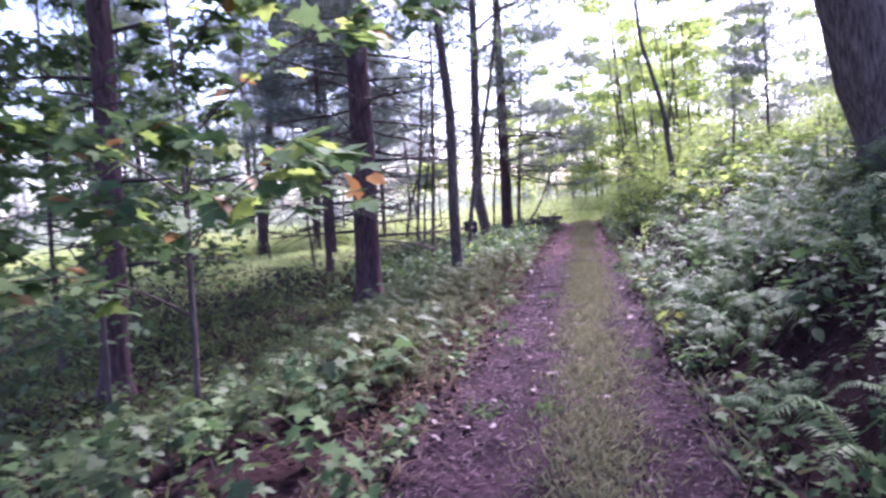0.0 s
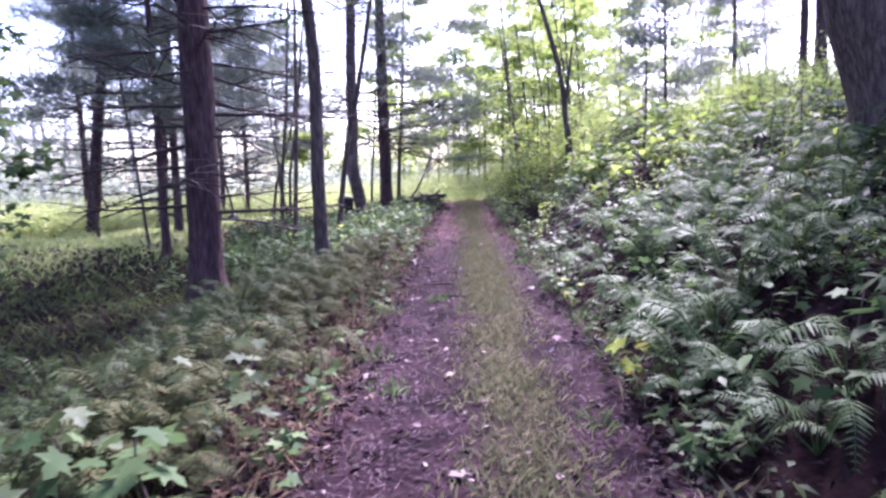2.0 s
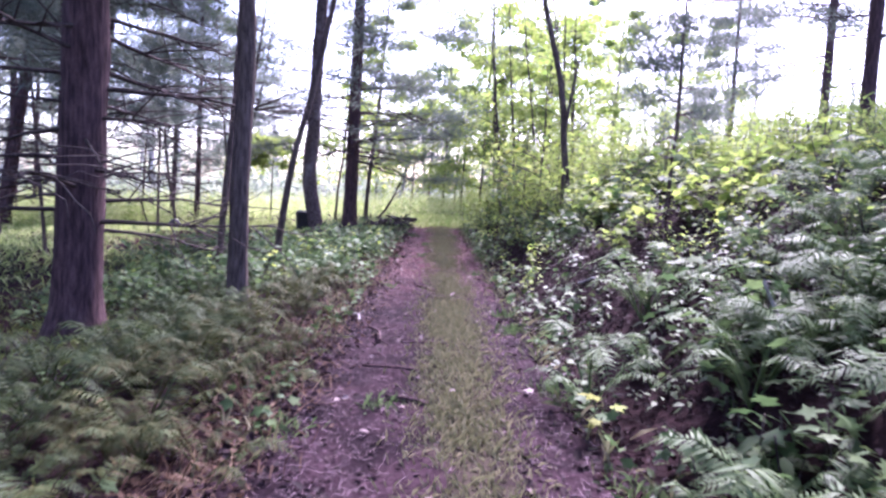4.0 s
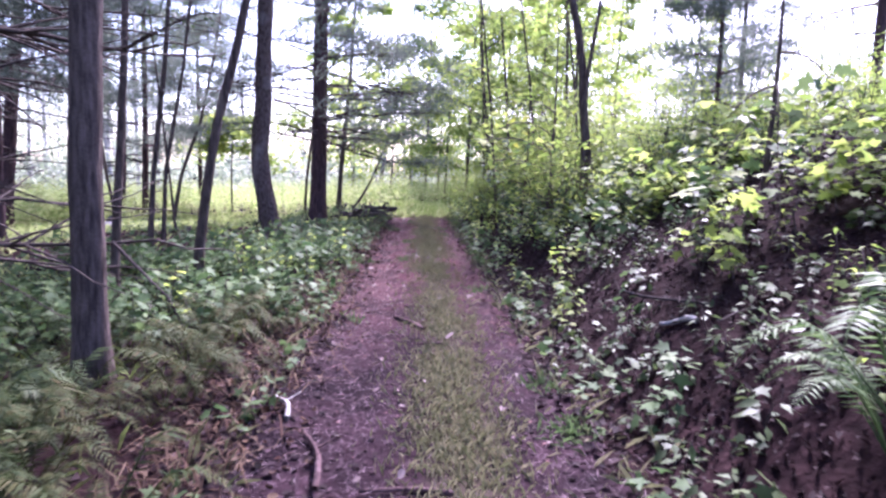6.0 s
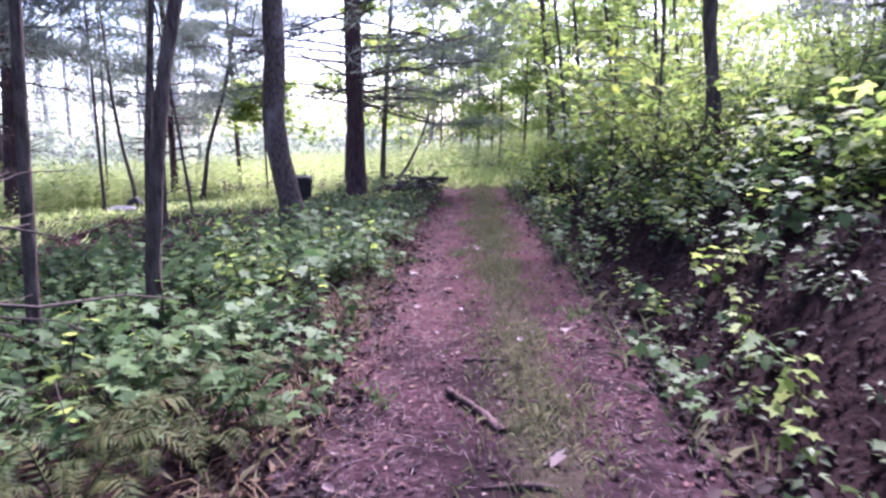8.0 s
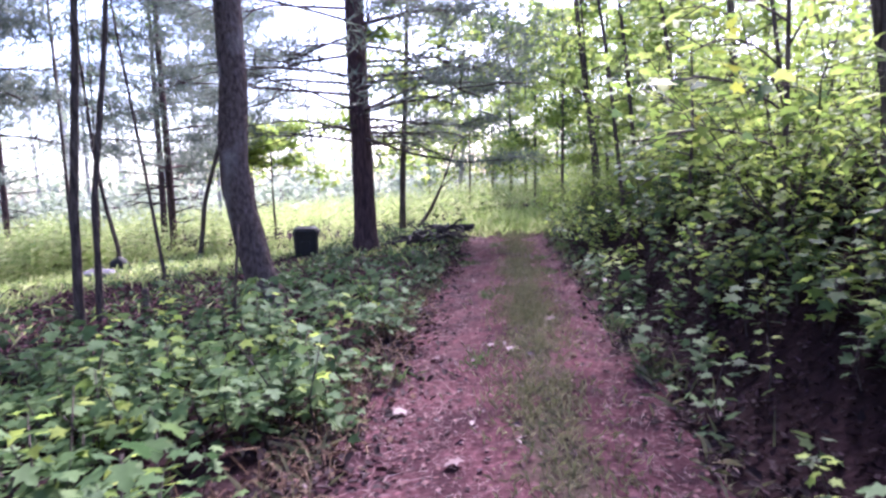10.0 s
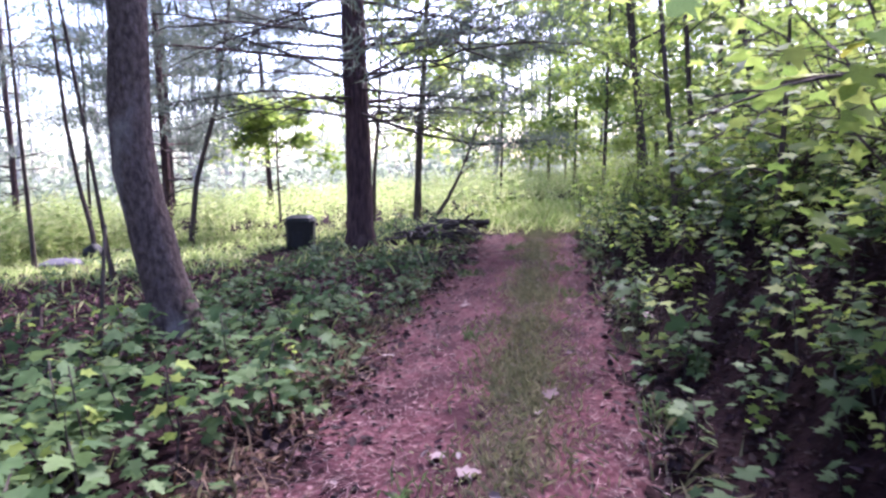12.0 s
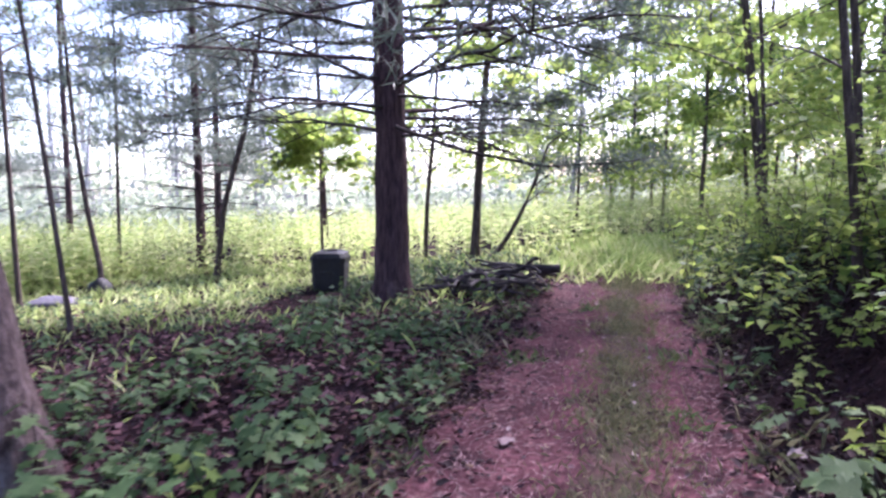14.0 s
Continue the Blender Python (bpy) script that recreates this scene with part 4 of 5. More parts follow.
stuff("far_trunks", wood, HAZE_TINT_BARK, "slim trunks of woods beyond the clearing, paled for haze", "woods")
items = []
for i in range(260):
    a, r = rng.uniform(-1.3, 0.8), rng.uniform(48, 80)
    x, y = r * math.sin(a), r * math.cos(a)
    m, h = 150, rng.uniform(1.5, 5.0)
    P = np.array([x, y, float(land(x, y))]) + np.column_stack([rng.normal(0, 1.3, m), rng.normal(0, 1.3, m), h * rng.random(m)])
    items.append(stamped(*SMALL_LEAF, turns(rng.random(m) * 6.3, rng.normal(-0.2, 0.5, m), rng.normal(0, 0.5, m), rng.uniform(0.3, 0.6, m)), P))
stuff("far_brush", items, HAZE_TINT_LEAF, "brush along the far edge of the clearing, paled for haze", "brush")


# ---------------------------------------------------------------- plants beside the track
def fern_thing(mat, x, y, size, n, seed, label, group):
    t = root("fern", x, y, float(land(x, y)))
    tagged(t, label, "fern", group)
    r = np.random.default_rng(seed)
    for i in range(n):
        f = FRONDS[mat.name][i % len(FRONDS[mat.name])]
        ob = new("frond", f)
        ob.parent = t
        ob.matrix_basis = pose(0, 0, 0, math.degrees(0.28 * r.random()), math.degrees(0.2 * r.normal()), 360 * i / n + 28 * r.random()) @ Matrix.Scale(size * r.uniform(0.75, 1.15), 4)
    return t


FRONDS = {}
for mat in (FERN, FERN_BROWN, FERN_SHADE_TINT):
    FRONDS[mat.name] = []
    for i in range(4):
        ob = link_mesh("frond", *frond_arrays(26, 0.4 + 0.12 * i, 0.155 + 0.012 * i, 90 + i, bend=2.6 + 0.12 * i), mat)
        FRONDS[mat.name].append(ob.data)
        bpy.data.objects.remove(ob)


def place_copies(first, places, low, high):
    for x, y in places:
        copy_thing(first, pose(x, y, float(land(x, y)), 0, 0, rng.uniform(0, 360)) @ Matrix.Scale(rng.uniform(low, high), 4))


def fern_group(mat, places, size, label, group):
    variants = [fern_thing(mat, *places[i], size, 6 + i, 40 + i, label, group) for i in range(3)]
    for i, v in enumerate(variants):
        place_copies(v, places[3 + i::3], 0.7, 1.25)


bank_ferns = np.concatenate([scatter(82, 1.2, 3.4, 3.4, 10.0), scatter(14, 0.95, 1.7, 3.0, 9.5)])
fern_group(FERN, bank_ferns, 0.66, "green fern with arching fronds on the bank", "ferns on the bank")
left_ferns = np.concatenate([scatter(95, -3.3, -1.5, 4.9, 13.5), scatter(24, -2.3, -1.45, 7, 13), scatter(26, -4.0, -1.9, 10.5, 14.2), scatter(26, -2.8, -1.4, 4.6, 7.5)])
left_ferns = clear_foot(left_ferns)
# ferns farther from the track take the green that has shade in it
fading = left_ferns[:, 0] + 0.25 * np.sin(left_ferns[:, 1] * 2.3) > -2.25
fern_group(FERN_BROWN, left_ferns[fading], 0.52, "fading olive-brown fern beside the track", "fading ferns beside the track")
fern_group(FERN_SHADE_TINT, left_ferns[~fading], 0.54, "dark green fern in the shade of the pines", "green ferns in the shade")

V, T = fern_arrays(7, 5)
W = [(V, T), fern_arrays(6, 6), fern_arrays(8, 7)]
for mat, P, s0, s1, label in ((FERN, scatter(95, 1.9, 4.0, 2.5, 10), 0.5, 0.9, "green ferns covering the upper bank"),
                              (FERN_BROWN, scatter(120, -6.0, -2.0, 4.5, 14), 0.28, 0.5, "fading ferns under the trees"),
                              (FERN_SHADE_TINT, scatter(260, -9, -2.2, 3, 15), 0.3, 0.58, "low ferns under the trees, green darkened for shade")):
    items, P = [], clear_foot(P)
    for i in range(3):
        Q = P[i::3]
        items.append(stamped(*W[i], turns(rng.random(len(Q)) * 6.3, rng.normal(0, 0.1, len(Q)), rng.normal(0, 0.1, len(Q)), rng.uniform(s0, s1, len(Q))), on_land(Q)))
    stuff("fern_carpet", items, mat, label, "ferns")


def leaf_mesh(template, mat, name="leaf"):
    ob = link_mesh(name, *template, mat)
    me = ob.data
    bpy.data.objects.remove(ob)
    return me


def seedling_thing(name, leaf_data, x, y, tall, size, n, seed, label, group):
    t = root(name, x, y, float(land(x, y)))
    tagged(t, label, "plant", group)
    r = np.random.default_rng(seed)
    s = np.linspace(0, 1, 6)
    stem = np.column_stack([0.12 * tall * np.sin(s * 2 + seed), 0.1 * tall * np.sin(s * 3), s * tall - 0.03])
    link_mesh("stem", *tube(stem, 0.005 * (1 - 0.6 * s) + 0.0015, 4), DEAD_TWIG, t)
    for i in range(n):
        k = 0.35 + 0.65 * i / max(1, n - 1)
        p = [np.interp(k, s, stem[:, j]) for j in range(3)]
        yaw = i * 137 + 40 * r.random()
        out = size * 0.45
        ob = new("leaf", leaf_data)
        ob.parent = t
        ob.matrix_basis = pose(p[0] - out * math.sin(radians(yaw)), p[1] + out * math.cos(radians(yaw)), p[2] + out * 0.35, r.normal(-14, 16), r.normal(0, 17), yaw) @ Matrix.Scale(size * r.uniform(0.75, 1.25), 4)
    return t


MAPLE_ME, LIME_ME, DARK_ME = leaf_mesh(MAPLE_LEAF, MAPLE), leaf_mesh(MAPLE_LEAF, LIME), leaf_mesh(OVAL_LEAF, DARK_LEAF)
YELLOW_ME, ORANGE_ME = leaf_mesh(MAPLE_LEAF, YELLOW), leaf_mesh(CURL_LEAF, ORANGE)


def seedling_group(name, leaf_data, places, tall, size, n, label, group):
    vs = [seedling_thing(name, leaf_data, *places[i], tall * (0.8 + 0.2 * i), size, n + i, 7 * i + len(places), label, group) for i in range(3)]
    for i, v in enumerate(vs):
        place_copies(v, places[3 + i::3], 0.7, 1.25)


seedling_group("maple_seedling", MAPLE_ME, scatter(40, -4.2, -1.65, 2.2, 5.2), 0.36, 0.105, 8, "maple seedling with broad green leaves", "maple seedlings by the track")
seedling_group("maple_seedling", MAPLE_ME, scatter(46, -3.6, -1.45, 14.5, 19.5), 0.42, 0.09, 10, "maple seedling with broad green leaves", "maple seedlings by the track")
seedling_group("woodland_plant", DARK_ME, scatter(46, 0.95, 3.2, 2.5, 9), 0.34, 0.105, 8, "glossy broad-leaved plant on the bank", "glossy plants on the bank")
seedling_group("woodland_plant", MAPLE_ME, scatter(46, 0.95, 2.8, 14, 24), 0.34, 0.1, 9, "green broad-leaved plant on the bank", "green plants on the bank")
seedling_group("maple_seedling", LIME_ME, scatter(20, 1.9, 3.6, 10.8, 16.5), 0.36, 0.1, 9, "maple seedling with bright lime leaves", "lime seedlings on the bank")
seedling_group("maple_seedling", MAPLE_ME, scatter(34, -4, -1.6, 21.5, 25.5), 0.24, 0.085, 7, "sparse maple seedling over brown litter", "maple seedlings by the track")

near = np.array([(0.98, 6.0), (1.25, 6.5), (1.15, 5.5), (1.5, 6.1), (1.05, 7.2), (1.7, 6.9), (1.35, 7.6), (1.6, 5.2), (1.9, 6.4)])
seedling_group("basswood_seedling", leaf_mesh(OVAL_LEAF, MAPLE), near, 0.3, 0.12, 5, "seedling with a few broad light green leaves", "broad-leaved seedlings by the track")
seedling_thing("maple_seedling", YELLOW_ME, 0.82, 6.35, 0.26, 0.13, 4, 3, "maple seedling with yellowing leaves", "")
seedling_thing("maple_seedling", YELLOW_ME, 0.78, 8.6, 0.26, 0.11, 4, 5, "maple seedling with yellowing leaves", "")


def cover(n, x0, x1, y0, y1, leaf, mat, tall, size, count, label, keep=None, name="undergrowth"):
    P = clear_foot(scatter(n, x0, x1, y0, y1, keep))
    stems, leaves = [], []
    for i in range(5):
        Q = P[i::5]
        if not len(Q):
            continue
        st, lv = seedling_arrays(leaf, count + i % 3, tall * (0.7 + 0.15 * i), size, 11 + i)
        M = turns(rng.random(len(Q)) * 6.3, rng.normal(0, 0.12, len(Q)), rng.normal(0, 0.12, len(Q)), rng.uniform(0.65, 1.3, len(Q)))
        G = on_land(Q)
        leaves.append(stamped(*lv, M, G))
        stems.append(stamped(*st, M, G))
    stuff(name, leaves, mat, label, "undergrowth")
    stuff(name + "_stems", stems, DEAD_TWIG, "thin brown stems of low undergrowth", "undergrowth")


cover(210, -6.5, -1.4, 0.0, 5.6, MAPLE_LEAF, DARK_LEAF, 0.36, 0.09, 10, "broad green leaves of low maple undergrowth")
cover(520, -11, -2.6, 2.0, 20, SIMPLE_OVAL, MAPLE, 0.17, 0.075, 9, "low green leaves under the trees")
cover(640, -6.0, -1.3, 13.6, 21.0, MAPLE_LEAF, MAPLE, 0.38, 0.088, 11, "thick green leafy undergrowth beside the track", lambda x, y: np.where(y > 18.7, np.where(x < -2.6, 0.12, 0.6), 1.0))
cover(500, -9.5, -1.4, 20.5, 28.5, SIMPLE_MAPLE, MAPLE, 0.15, 0.075, 6, "low green undergrowth over reddish litter", lambda x, y: np.where((x < -4.2) & (y < 23.5), 0.25, np.clip(0.7 + 0.4 * np.sin(x * 1.3 + y * 0.9), 0.2, 1)))
cover(300, 0.8, 3.6, 1.0, 10.5, SIMPLE_OVAL, DARK_LEAF, 0.24, 0.08, 10, "glossy dark leaves covering the foot of the bank", lambda x, y: np.clip(0.55 + 0.7 * np.sin(2.1 * x + y) * np.sin(1.7 * y), 0.05, 1))
cover(620, 1.9, 6.5, 2.5, 12.5, SIMPLE_OVAL, LIME, 0.36, 0.06, 11, "light green leaves among the ferns")
cover(170, 0.85, 3.2, 1.5, 10.5, SIMPLE_MAPLE, MAPLE, 0.27, 0.095, 7, "green leaves among the ferns of the bank")
cover(420, 0.95, 4.0, 9.8, 17, SIMPLE_MAPLE, DARK_LEAF, 0.16, 0.07, 7, "low scattered leaves on dark litter", lambda x, y: 0.35 + 0 * x)
cover(620, 0.9, 4.2, 7.8, 15.5, SIMPLE_OVAL, DARK_LEAF, 0.15, 0.065, 8, "low dark plants over dark litter on the bank", lambda x, y: np.where((y > 10) & (y < 15), 0.85, 1) * np.clip(0.6 + 0.6 * np.sin(2.3 * x + 0.7 * y) * np.sin(1.9 * y), 0.1, 1))
cover(400, 1.0, 4.2, 11.5, 20.5, SIMPLE_MAPLE, MAPLE, 0.30, 0.08, 9, "green leafy plants crowding the bank", lambda x, y: np.where(y > 17, 0.6, np.where(y < 14.5, 0.25, 0.85)) * np.clip(0.7 + 0.6 * np.sin(1.7 * x + y), 0.1, 1))
cover(620, 0.95, 4.5, 16, 30, SIMPLE_MAPLE, MAPLE, 0.38, 0.09, 10, "green leafy undergrowth on the bank", lambda x, y: np.where(y < 24, np.clip(smooth(0.9, 2.4, x) * 0.5 + 0.2, 0, 1), 0.9))
cover(300, 1.0, 4.0, 13.5, 24, SIMPLE_MAPLE, LIME, 0.34, 0.075, 9, "light green maple leaves over the bank", lambda x, y: np.clip(0.5 + 0.6 * np.sin(2.2 * x + 1.3 * y), 0.1, 1))
cover(1000, 3.0, 13.0, 6, 30, SIMPLE_OVAL, LIME, 0.5, 0.062, 22, "light green brush on the sunny upper bank", lambda x, y: np.where((x < 3.9) & (y > 10) & (y < 16.5), 0.1, 1.0))
cover(250, 2.2, 7.0, 13, 28, SIMPLE_OVAL, LIME, 1.0, 0.08, 26, "tall light green brush on the bank", lambda x, y: np.where((y < 17.5) & (x < 4.0), 0.0, np.where((y < 25) & (x < 3.0), 0.2, 1.0)))
cover(520, 1.4, 6.0, 15, 28, SIMPLE_MAPLE, LIME, 0.3, 0.08, 9, "low light green leaves under the brush of the bank")
cover(240, -4.4, -1.2, 26.5, 31, SIMPLE_OVAL, MAPLE, 0.3, 0.11, 8, "green weeds round the brush heap", lambda x, y: 0.6 + 0 * x)
cover(160, 0.9, 2.2, 24, 33, SIMPLE_OVAL, LIME, 0.7, 0.13, 10, "light green weeds at the foot of the bank")
cover(150, -4.2, -1.2, 19.5, 25.5, MAPLE_LEAF, MAPLE, 0.18, 0.075, 6, "low green seedlings over reddish litter")
cover(110, -6, -1.4, 14, 20, SIMPLE_MAPLE, LIME, 0.46, 0.075, 8, "light green leaves above the undergrowth", lambda x, y: smooth(-6, -1.5, x))


def shrub(x, y, h, reach, leaf, mat, size, stems, per, label, name="shrub"):
    t = root(name, x, y, float(land(x, y)))
    tagged(t, label, "shrub")
    items = []
    for i in range(stems):
        pts = limb_line(np.array([rng.normal(0, 0.08), rng.normal(0, 0.08), -0.08]), i * 2.4, rng.uniform(0.9, 1.4), h * rng.uniform(0.7, 1.1), 0.12, 0.06)
        (V, T), e = twiggy(pts, 0.012, 7, reach * 0.6, 4)
        link_mesh("stem", V, T, GREY_BARK, t)
        c = np.concatenate([e, pts[2:]])
        P = c[rng.integers(0, len(c), per)] + rng.normal(0, 1, (per, 3)) * np.array([0.15, 0.15, 0.1])
        items.append(stamped(*leaf, turns(rng.random(per) * 6.3, rng.normal(-0.25, 0.3, per), rng.normal(0, 0.35, per), size * rng.uniform(0.6, 1.2, per)), P))
    V, T = joined(items)
    link_mesh("foliage", V, T, mat, t)
    return t


for x, y, h in ((2.5, 22.2, 1.5), (3.0, 23.2, 2.0), (2.2, 24.4, 1.3)):
    shrub(x, y, h, 1.3, SIMPLE_MAPLE, LIME, 0.085, 7, 170, "dense green shrub at the foot of the bank")
for x, y, h in ((2.3, 17.6, 1.0), (2.5, 19.2, 1.2), (3.2, 16.9, 1.2), (3.1, 19.6, 1.7), (3.8, 17.8, 1.6), (2.9, 27.0, 2.2), (2.1, 26.2, 1.6), (1.8, 29.5, 1.4)):
    shrub(x, y, h, 1.1, SIMPLE_OVAL, LIME, 0.085, 6, 190, "light green leafy shrub on the bank")
for x, y, h in ((5.2, 12.5, 1.2), (5.5, 15.0, 1.6), (6.5, 12.0, 1.5), (4.8, 17.0, 1.7), (7.0, 18.0, 2.0), (6.0, 21.5, 2.2), (8.5, 22.0, 2.4), (5.2, 25.0, 2.4), (7.5, 27.0, 2.6), (5.6, 10.0, 1.3), (10.5, 20.0, 2.4), (9.5, 15.0, 2.0)):
    shrub(x, y, h * 0.6, 1.5, SIMPLE_OVAL, LIME, 0.08, 7, 200, "light green shrub on the hillside")


for x, y, h in ((3.1, 12.2, 0.55), (3.6, 12.9, 0.6), (2.7, 15.4, 0.6), (4.1, 11.5, 0.6)):
    shrub(x, y, h, 1.2, MAPLE_LEAF, LIME, 0.115, 5, 55, "young maple shrub with lime leaves over dark litter")


for x, y, h in ((2.1, 18.9, 2.5), (2.7, 20.2, 2.8), (2.9, 21.8, 2.6)):
    shrub(x, y, h, 0.9, SIMPLE_MAPLE, LIME, 0.1, 9, 70, "clump of thin maple stems with light leaves on the bank")


# saplings whose leafy boughs reach towards the track
def reaching_sapling(x, y, tall, boughs, leaf_datas, size, per, label):
    z = float(land(x, y))
    t = root("maple_sapling", x, y, z)
    tagged(t, label, "sapling")
    s = np.linspace(0, 1, 9)
    stem = np.column_stack([0.1 * np.sin(2 * s), 0.1 * s, -0.1 + s * (tall + 0.1)])
    link_mesh("trunk", *tube(stem, 0.03 * (1 - 0.75 * s), 7), GREY_BARK, t)
    for (ex, ey, ez), from_z in boughs:
        a = np.array([np.interp(from_z, stem[:, 2], stem[:, k]) for k in range(3)])
        b = np.array([ex - x, ey - y, ez - z])
        k = np.linspace(0, 1, 9)
        pts = a + np.outer(k, b - a)
        pts[:, 2] += 0.18 * np.sin(k * np.pi)
        (V, T), e = twiggy(pts, 0.013, 7, 0.42, 4)
        split = 4 * len(pts) + 1
        bough = link_mesh("bough", V[:split], T[T.max(axis=1) < split], GREY_BARK, t)
        twigs = link_mesh("twig_spray", V[split:], T[T.min(axis=1) >= split] - split, GREY_BARK, bough)
        twigs["kind"] = "stuff"
        c = np.concatenate([e, pts[4:]])
        for i in range(per):
            p = c[rng.integers(0, len(c))] + rng.normal(0, 0.07, 3)
            ob = new("leaf", leaf_datas[rng.integers(0, len(leaf_datas))])
            ob.parent = bough
            ob.matrix_basis = pose(*p, rng.normal(-16, 16), rng.normal(0, 18), rng.uniform(0, 360)) @ Matrix.Scale(size * rng.uniform(0.65, 1.2), 4)
    return t


lime_mix = [LIME_ME] * 2 + [MAPLE_ME] * 9 + [ORANGE_ME]
reaching_sapling(-3.3, 4.6, 3.9, [((-1.15, 2.7, 1.8), 1.5), ((-1.55, 3.7, 1.78), 1.6), ((-2.1, 3.5, 2.15), 1.9), ((-1.1, 4.1, 2.85), 2.4), ((-3.0, 3.2, 1.7), 1.4), ((-4.4, 4.0, 2.3), 2.0), ((-3.9, 3.4, 1.2), 1.0), ((-2.2, 4.6, 3.3), 3.0)],
                 lime_mix, 0.18, 56, "maple sapling reaching out with some withered leaves")
reaching_sapling(-4.9, 5.4, 4.5, [((-4.2, 4.4, 2.6), 2.0), ((-5.2, 4.2, 1.6), 1.2), ((-3.7, 5.2, 1.9), 1.5), ((-5.6, 4.8, 3.2), 2.8), ((-3.9, 5.6, 3.4), 3.0)],
                 [MAPLE_ME] * 3 + [LIME_ME], 0.17, 44, "leafy maple sapling in front of the dark pine")
reaching_sapling(1.95, 18.7, 3.4, [((0.55, 17.75, 1.5), 0.8), ((0.52, 17.3, 1.85), 1.1), ((0.95, 17.7, 2.1), 1.4), ((1.3, 17.5, 1.8), 1.1), ((1.15, 18.6, 2.5), 1.8), ((2.2, 18.2, 2.4), 1.6)],
                 [LIME_ME, LIME_ME, MAPLE_ME, YELLOW_ME], 0.13, 12, "maple sapling with yellowing leaves hanging over the bank")
reaching_sapling(1.95, 21.2, 2.4, [((1.05, 20.7, 1.0), 0.5), ((1.2, 21.3, 1.3), 0.8), ((1.5, 20.5, 1.45), 0.9), ((1.35, 22.0, 1.5), 1.0)],
                 [MAPLE_ME], 0.12, 16, "green maple sapling spreading over the foot of the bank")
reaching_sapling(3.0, 13.9, 2.4, [((2.0, 12.9, 1.35), 0.7), ((2.2, 13.6, 1.5), 1.0), ((2.6, 13.0, 1.6), 1.0), ((3.2, 13.0, 1.9), 1.3)],
                 [LIME_ME, MAPLE_ME], 0.17, 13, "maple sapling with lime leaves over the bare bank")


# ---------------------------------------------------------------- loose things
def bin_thing(x, y):
    """A squat square compost bin: tapered body, collar, dished lid, hatch and a torn corner."""
    z = float(land(x, y)) - 0.03
    t = root("compost_bin", x, y, z)
    t.matrix_basis = pose(x, y, z, 0, 2, 14) @ Matrix.Diagonal((0.9, 0.9, 1.3, 1))
    tagged(t, "black plastic compost bin with a dished lid", "compost bin")

    def block(name, rings, label="", parent=t):
        bm = bmesh.new()
        loops = []
        for half, zz, cut in rings:
            pts = []
            for cx, cy in ((1, 1), (-1, 1), (-1, -1), (1, -1)):
                for a, b in (((1 - cut), 1), (1, (1 - cut))) if cx * cy < 0 else ((1, (1 - cut)), ((1 - cut), 1)):
                    pts.append((cx * half * a, cy * half * b, zz))
            loops.append([bm.verts.new(p) for p in pts])
        for lo, hi in zip(loops, loops[1:]):
            for i in range(8):
                bm.faces.new((lo[i], lo[(i + 1) % 8], hi[(i + 1) % 8], hi[i]))
        bm.faces.new(loops[-1])
        bm.faces.new(loops[0][::-1])
        bmesh.ops.recalc_face_normals(bm, faces=bm.faces)
        me = bpy.data.meshes.new(name)
        bm.to_mesh(me)
        bm.free()
        me.materials.append(BLACK_PLASTIC)
        ob = new(name, me)
        ob.parent = parent
        if label:
            ob["label"] = label
        return ob

    block("body", [(0.30, 0, 0.18), (0.31, 0.1, 0.2), (0.33, 0.42, 0.2), (0.33, 0.48, 0.2)])
    block("collar", [(0.345, 0.44, 0.2), (0.35, 0.47, 0.2), (0.345, 0.5, 0.2)])
    block("lid", [(0.335, 0.5, 0.22), (0.31, 0.545, 0.25), (0.22, 0.575, 0.3), (0.16, 0.575, 0.3), (0.14, 0.555, 0.3)])
    hatch = block("hatch", [(0.13, -0.01, 0.1), (0.13, 0.005, 0.1), (0.117, 0.012, 0.1)])
    hatch.matrix_basis = pose(-0.02, -0.322, 0.18, 93, 0, 0)
    return t


bin_thing(-5.13, 28.65)


def stick(x, y, z, yaw, pitch, length, r, mat, label, name="stick", bent=0.04):
    t = root(name, x, y, z)
    t.matrix_basis = pose(x, y, z, pitch, 0, yaw)
    tagged(t, label, "stick")
    s = np.linspace(0, 1, 9)
    V, T = tube(np.column_stack([bent * np.sin(s * 3.3), length * (s - 0.5), 0.4 * bent * np.sin(s * 5)]), r * (1 - 0.35 * s) * (1 + 0.12 * np.sin(s * 21)), 8, 0.05)
    link_mesh("wood", V, T, mat, t)
    V, T = tube(np.column_stack([0.05 + 0.10 * s, 0.1 * length + 0.06 * s, 0.02 * s]), r * 0.45 * (1 - 0.6 * s), 5)
    link_mesh("stub", V, T, mat, t)
    return t


stick(-0.33, 13.83, 0.03, 27, 0, 0.6, 0.028, PINE_BARK, "broken brown branch lying across the rut", bent=0.012)
stick(-0.2, 14.53, 0.03, 74, 0, 0.38, 0.017, PINE_BARK, "thin brown stick lying across the track", bent=0.012)
stick(-0.79, 11.05, 0.03, 14, 0, 0.7, 0.016, PINE_BARK, "dark twig lying along the rut", "twig", 0.04)
stick(-0.38, 9.12, 0.03, 60, 0, 0.34, 0.016, PINE_BARK, "thin dark root across the rut", "root", 0.015)
stick(-0.3, 10.68, 0.03, 84, 0, 0.42, 0.015, PINE_BARK, "thin dark root across the rut", "root", 0.015)
stick(-0.55, 9.85, 0.03, 76, 0, 0.45, 0.014, PINE_BARK, "thin dark root across the rut", "root", 0.015)
